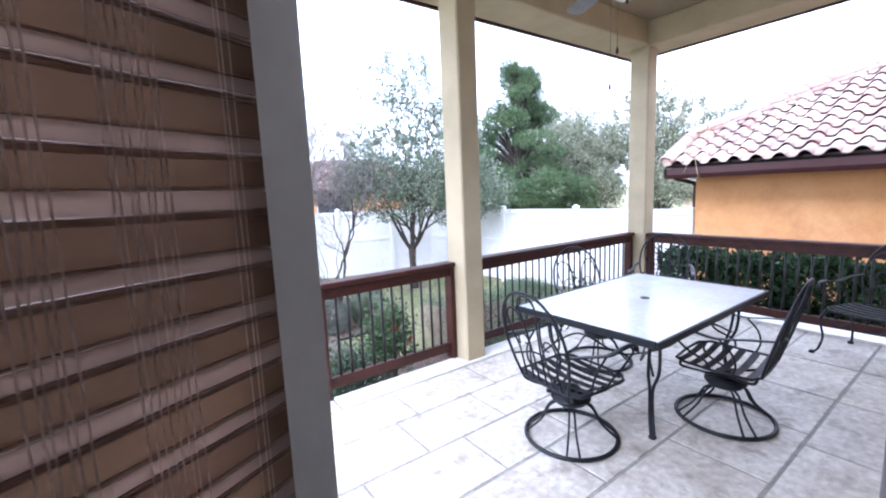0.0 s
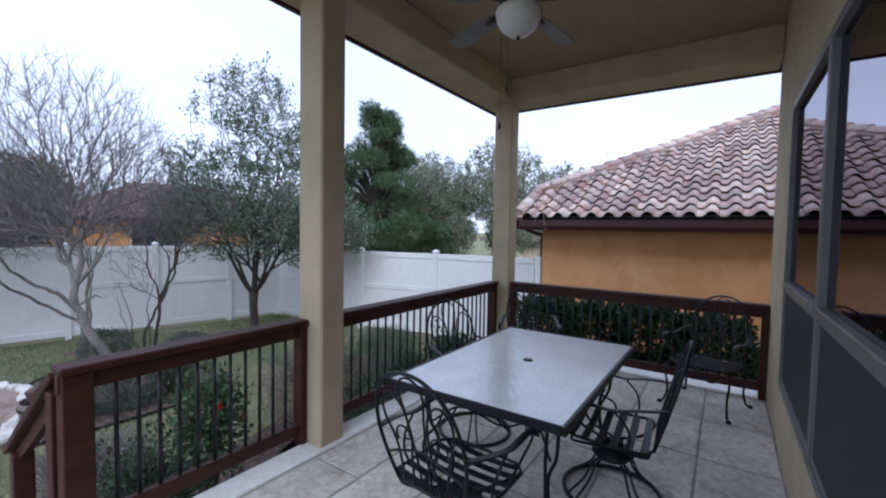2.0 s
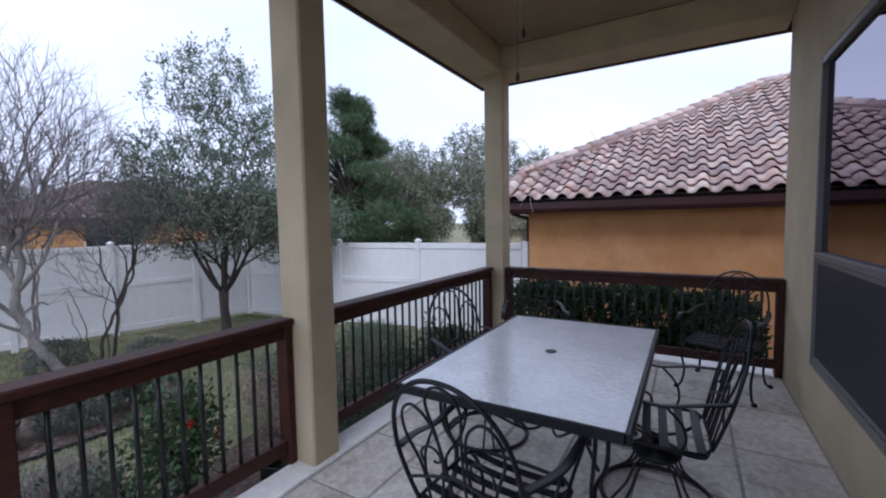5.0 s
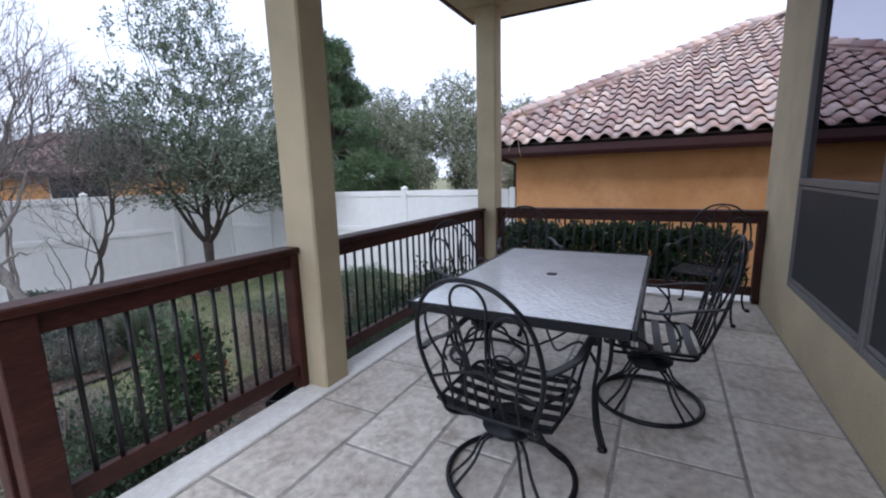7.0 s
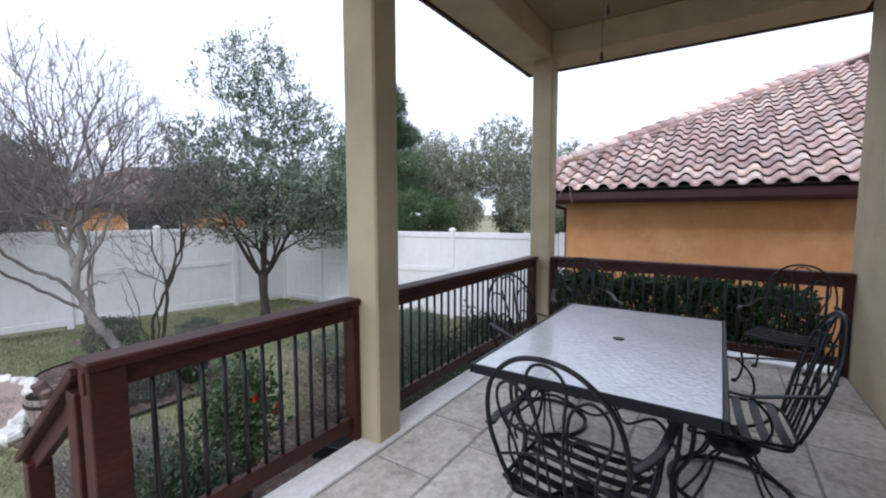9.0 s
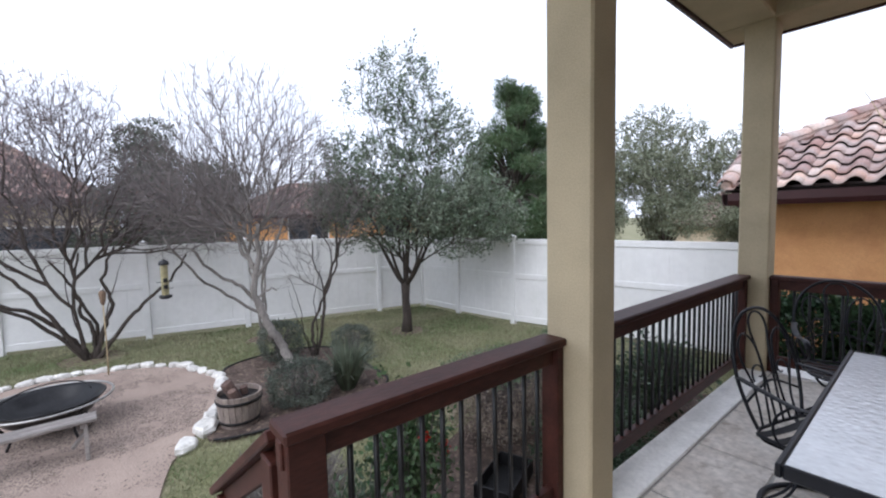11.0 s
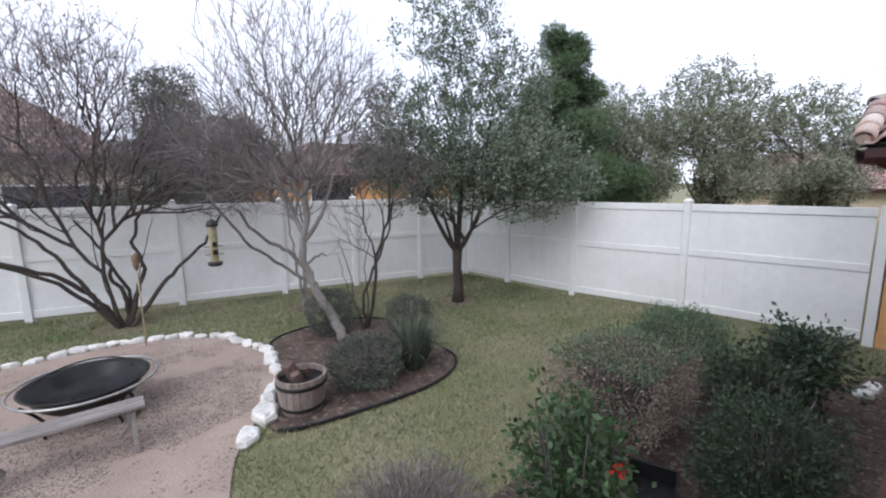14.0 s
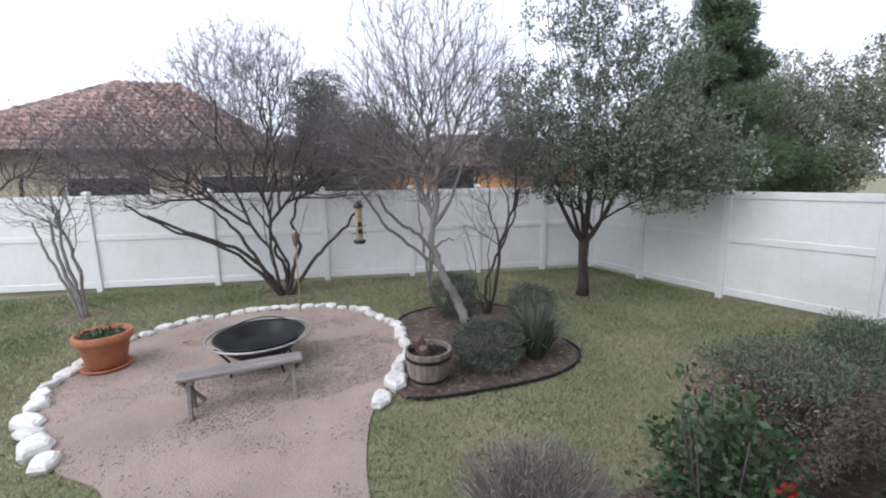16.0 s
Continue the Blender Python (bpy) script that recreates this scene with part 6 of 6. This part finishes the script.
for k, z in enumerate((0.12, 0.20)):
    part("perch", Geo().tube([(-0.085, 0.02 * k, z), (0.085, 0.02 * k, z)], 0.004, 6), M_BLACKPL, bf)
    part("port", Geo().box((-0.02, -0.047, z), (0.025, -0.036, z + 0.05), 0.004), M_BLACKPL, bf)
part("hanger", Geo().tube([(0, 0, 0.475), (0.003, 0.002, 0.75), (0, 0, 0.97)], 0.0022, 5), M_BLACKPL, bf)
tc = thing("garden_torch", pose(0.66, 10.95, GROUND), "bamboo garden torch with a woven head", "torch")
part("pole", Geo().tube([(0, 0, -0.05), (0.005, 0, 0.6), (0, 0, 1.22)], 0.011, 8), M_BAMBOO, tc, smooth=True)
part("torch_head", Geo().lathe([(0.02, 1.20), (0.035, 1.24), (0.05, 1.36), (0.05, 1.42), (0.03, 1.44)], 14), M_TORCH, tc, smooth=True)
part("burner", Geo().lathe([(0.03, 1.44), (0.03, 1.46), (0.012, 1.475), (0.006, 1.50)], 12), M_STEEL, tc, smooth=True)
bp = tagged(link("bamboo_pole", Geo().tube([(-1.05, 10.15, GROUND + 0.012), (-0.5, 9.75, GROUND + 0.18), (0.0, 9.38, GROUND + 0.36)], 0.013, 7), M_BAMBOO, True), "pale bamboo pole leaning on the fire pit ring", "pole")
# black nursery tray under the rose bush
tr = thing("nursery_tray", pose(3.44, 4.5, GROUND, 0, 0, 20), "crumpled black plastic nursery tray in the bed", "tray")
part("tray_base", Geo().box((-0.3, -0.18, 0.0), (0.3, 0.18, 0.012), 0.004), M_BLACKPL, tr)
for a, b in (((-0.3, -0.18, 0.013), (0.3, -0.165, 0.15)), ((-0.3, 0.165, 0.013), (0.3, 0.18, 0.13)), ((-0.3, -0.164, 0.013), (-0.285, 0.164, 0.14)), ((0.285, -0.164, 0.013), (0.3, 0.164, 0.15))):
    part("tray_side", Geo().box(a, b, 0.004), M_BLACKPL, tr)

# ---------------------------------------------------------------- ground stuff


def inside(line, x, y):
    """Which plan points lie within an outline."""
    res = np.zeros(len(x), dtype=bool)
    n = len(line)
    for i in range(n):
        x0, y0 = line[i]
        x1, y1 = line[(i + 1) % n]
        c = ((y0 > y) != (y1 > y)) & (x < (x1 - x0) * (y - y0) / (y1 - y0 + 1e-12) + x0)
        res ^= c
    return res


rs = np.random.default_rng(2)
N = 330000
gx = rs.uniform(-6.5, 9.0, N)
gy = 3.4 + 11.0 * rs.random(N) ** 1.35
BED2_LINE = blob(0, 0, BED2)
keep = ~(inside(PATCH_LINE, gx, gy) | inside(BED_LINE, gx, gy) | inside(BED2_LINE, gx, gy)) & ~((gx > 5.9) & (gy < 3.4))
keep &= (gy < 11.75 - 0.236 * (gx - 7.98) - 0.05) & (gx < np.interp(gy, [4.2, 6.44, 8.49, 11.75], [9.0, 8.71, 8.24, 7.98]) - 0.05)
keep &= ~((gx > -0.95) & (gx < 1.1) & (gy < 4.95)) & (np.hypot(gx - 6.0, gy - 9.76) > 0.38) & (np.hypot(gx - 0.45, gy - 12.36) > 0.5) & (np.hypot(gx - 3.31, gy - 11.4) > 0.3) & (np.hypot(gx + 2.94, gy - 12.34) > 0.4)
gx, gy = gx[keep], gy[keep]
n = len(gx)
pos = np.stack([gx, gy, np.full(n, GROUND - 0.032)], axis=1)
d = rs.normal(size=(n, 3)) * np.array([0.55, 0.55, 0.2])
d[:, 2] = np.abs(d[:, 2]) + 0.55
d /= np.linalg.norm(d, axis=1)[:, None]
sd = np.cross(d, rs.normal(size=(n, 3)))
sd /= np.linalg.norm(sd, axis=1)[:, None]
L = rs.uniform(0.03, 0.075, n)[:, None]
W = rs.uniform(0.0022, 0.0042, n)[:, None] * (0.7 + 0.12 * gy[:, None])
V = np.stack([pos - sd * W, pos + sd * W, pos + d * L + sd * W * 0.15, pos + d * L - sd * W * 0.15], axis=1)
gr = quads("grass", V, M_GRASS, None)
tagged(gr, "short patchy winter grass, part green part straw", "grass", kind="stuff")


def chips(name, line, count, r0, r1, material, label, z, flat=0.5, clump=-9.0):
    """Loose small stones or chips lying within an outline."""
    lx, ly = [p[0] for p in line], [p[1] for p in line]
    x, y = rs.uniform(min(lx), max(lx), count), rs.uniform(min(ly), max(ly), count)
    k = inside(line, x, y)
    if clump > -1:
        k &= np.array([noise.noise((p * 1.3, q * 1.3, 0.0)) + 0.6 * noise.noise((p * 5.0, q * 5.0, 3.0)) for p, q in zip(x, y)]) > clump
    x, y = x[k], y[k]
    m = len(x)
    r = r0 + (r1 - r0) * rs.random(m) ** 3
    base = np.array([(1, 0, 0), (0, 1, 0), (-1, 0, 0), (0, -1, 0), (0, 0, 1)], dtype=float)
    a = rs.uniform(0, 6.283, m)
    sx, sy = rs.uniform(0.6, 1.4, m), rs.uniform(0.5, 1.1, m)
    P = base[None] * np.stack([r * sx, r * sy, r * flat], axis=1)[:, None, :]
    c, s = np.cos(a)[:, None], np.sin(a)[:, None]
    X = P[..., 0] * c - P[..., 1] * s + x[:, None]
    Y = P[..., 0] * s + P[..., 1] * c + y[:, None]
    Z = P[..., 2] + z
    v = np.stack([X, Y, Z], axis=2).reshape(-1, 3)
    me = bpy.data.meshes.new(name)
    f = np.array([(0, 1, 4), (1, 2, 4), (2, 3, 4), (3, 0, 4)])
    F = (f[None] + (np.arange(m) * 5)[:, None, None]).reshape(-1, 3)
    me.vertices.add(len(v))
    me.vertices.foreach_set("co", v.astype(np.float32).reshape(-1))
    me.loops.add(len(F) * 3)
    me.loops.foreach_set("vertex_index", F.astype(np.int32).reshape(-1))
    me.polygons.add(len(F))
    me.polygons.foreach_set("loop_start", np.arange(0, len(F) * 3, 3, dtype=np.int32))
    me.polygons.foreach_set("loop_total", np.full(len(F), 3, dtype=np.int32))
    me.materials.append(material)
    me.update(calc_edges=True)
    return tagged(new(name, me), label, "gravel", kind="stuff")


chips("gravel", PATCH_LINE, 16000, 0.0025, 0.008, M_PEBBLE, "loose pinkish gravel on the granite patch", GROUND - 0.007)
chips("leaf_litter", [(-0.6, 7.3), (1.5, 7.9), (1.85, 9.0), (1.2, 10.3), (-0.2, 10.0), (-0.9, 8.6)], 42000, 0.004, 0.014, M_LITTER, "scattered dark leaf litter round the fire pit", GROUND - 0.006, 0.3, -0.28)
chips("leaf_litter", PATCH_LINE, 42000, 0.004, 0.015, M_LITTER, "scattered dark leaf litter on the granite patch", GROUND - 0.006, 0.3, -0.04)
chips("bark_mulch", BED_LINE, 9000, 0.008, 0.04, M_CHIP, "dark bark chips in the planting bed", GROUND - 0.004, 0.35)
chips("bark_mulch", BED2_LINE, 24000, 0.008, 0.04, M_CHIP, "dark bark chips in the porch bed", GROUND - 0.012, 0.35)
for cx, cy, rr in ((6.0, 9.76, 0.5), (0.45, 12.36, 0.55), (3.31, 11.4, 0.35), (-2.94, 12.34, 0.45)):
    ring = [(cx + rr * math.cos(k * 0.3142), cy + rr * math.sin(k * 0.3142)) for k in range(20)]
    chips("bark_mulch", ring, 1500, 0.008, 0.035, M_CHIP, "bark chips round a tree foot", GROUND - 0.03, 0.4)

# ---------------------------------------------------------------- porch floor slabs
rng = random.Random(11)
rows = [(2.53, 2.96), (2.105, 2.53), (1.68, 2.105), (1.26, 1.68), (0.72, 1.26), (0.225, 0.72)]
cuts = {0: [1.55, 2.32, 2.95], 1: [1.36, 2.025, 2.72], 2: [1.62, 2.25, 2.98], 3: [1.25, 1.95, 2.79], 4: [1.75, 2.60, 3.30], 5: [1.45, 2.4, 3.15]}
for r, (y0, y1) in enumerate(rows):
    xs = list(cuts[r])
    while xs[0] > -1.0:
        xs.insert(0, xs[0] - rng.uniform(0.62, 0.82))
    while xs[-1] < 5.0:
        xs.append(xs[-1] + rng.uniform(0.62, 0.82))
    xs[-1] = 5.575
    for a, b in zip(xs, xs[1:]):
        h = rng.uniform(-0.0015, 0.0015)
        g = Geo().box((a + 0.009, y0 + 0.009, -0.012), (b - 0.009, y1 - 0.009, h), 0.004)
        part("stone_slab", g, M_STONE, floor)
for a, b in ((-0.94, -0.2), (-0.19, 0.5), (0.51, 1.14)):
    part("stone_slab", Geo().box((a + 0.008, 2.968, -0.031), (b - 0.008, SLAB_Y - 0.005, 0.001), 0.006), M_STONE, floor)
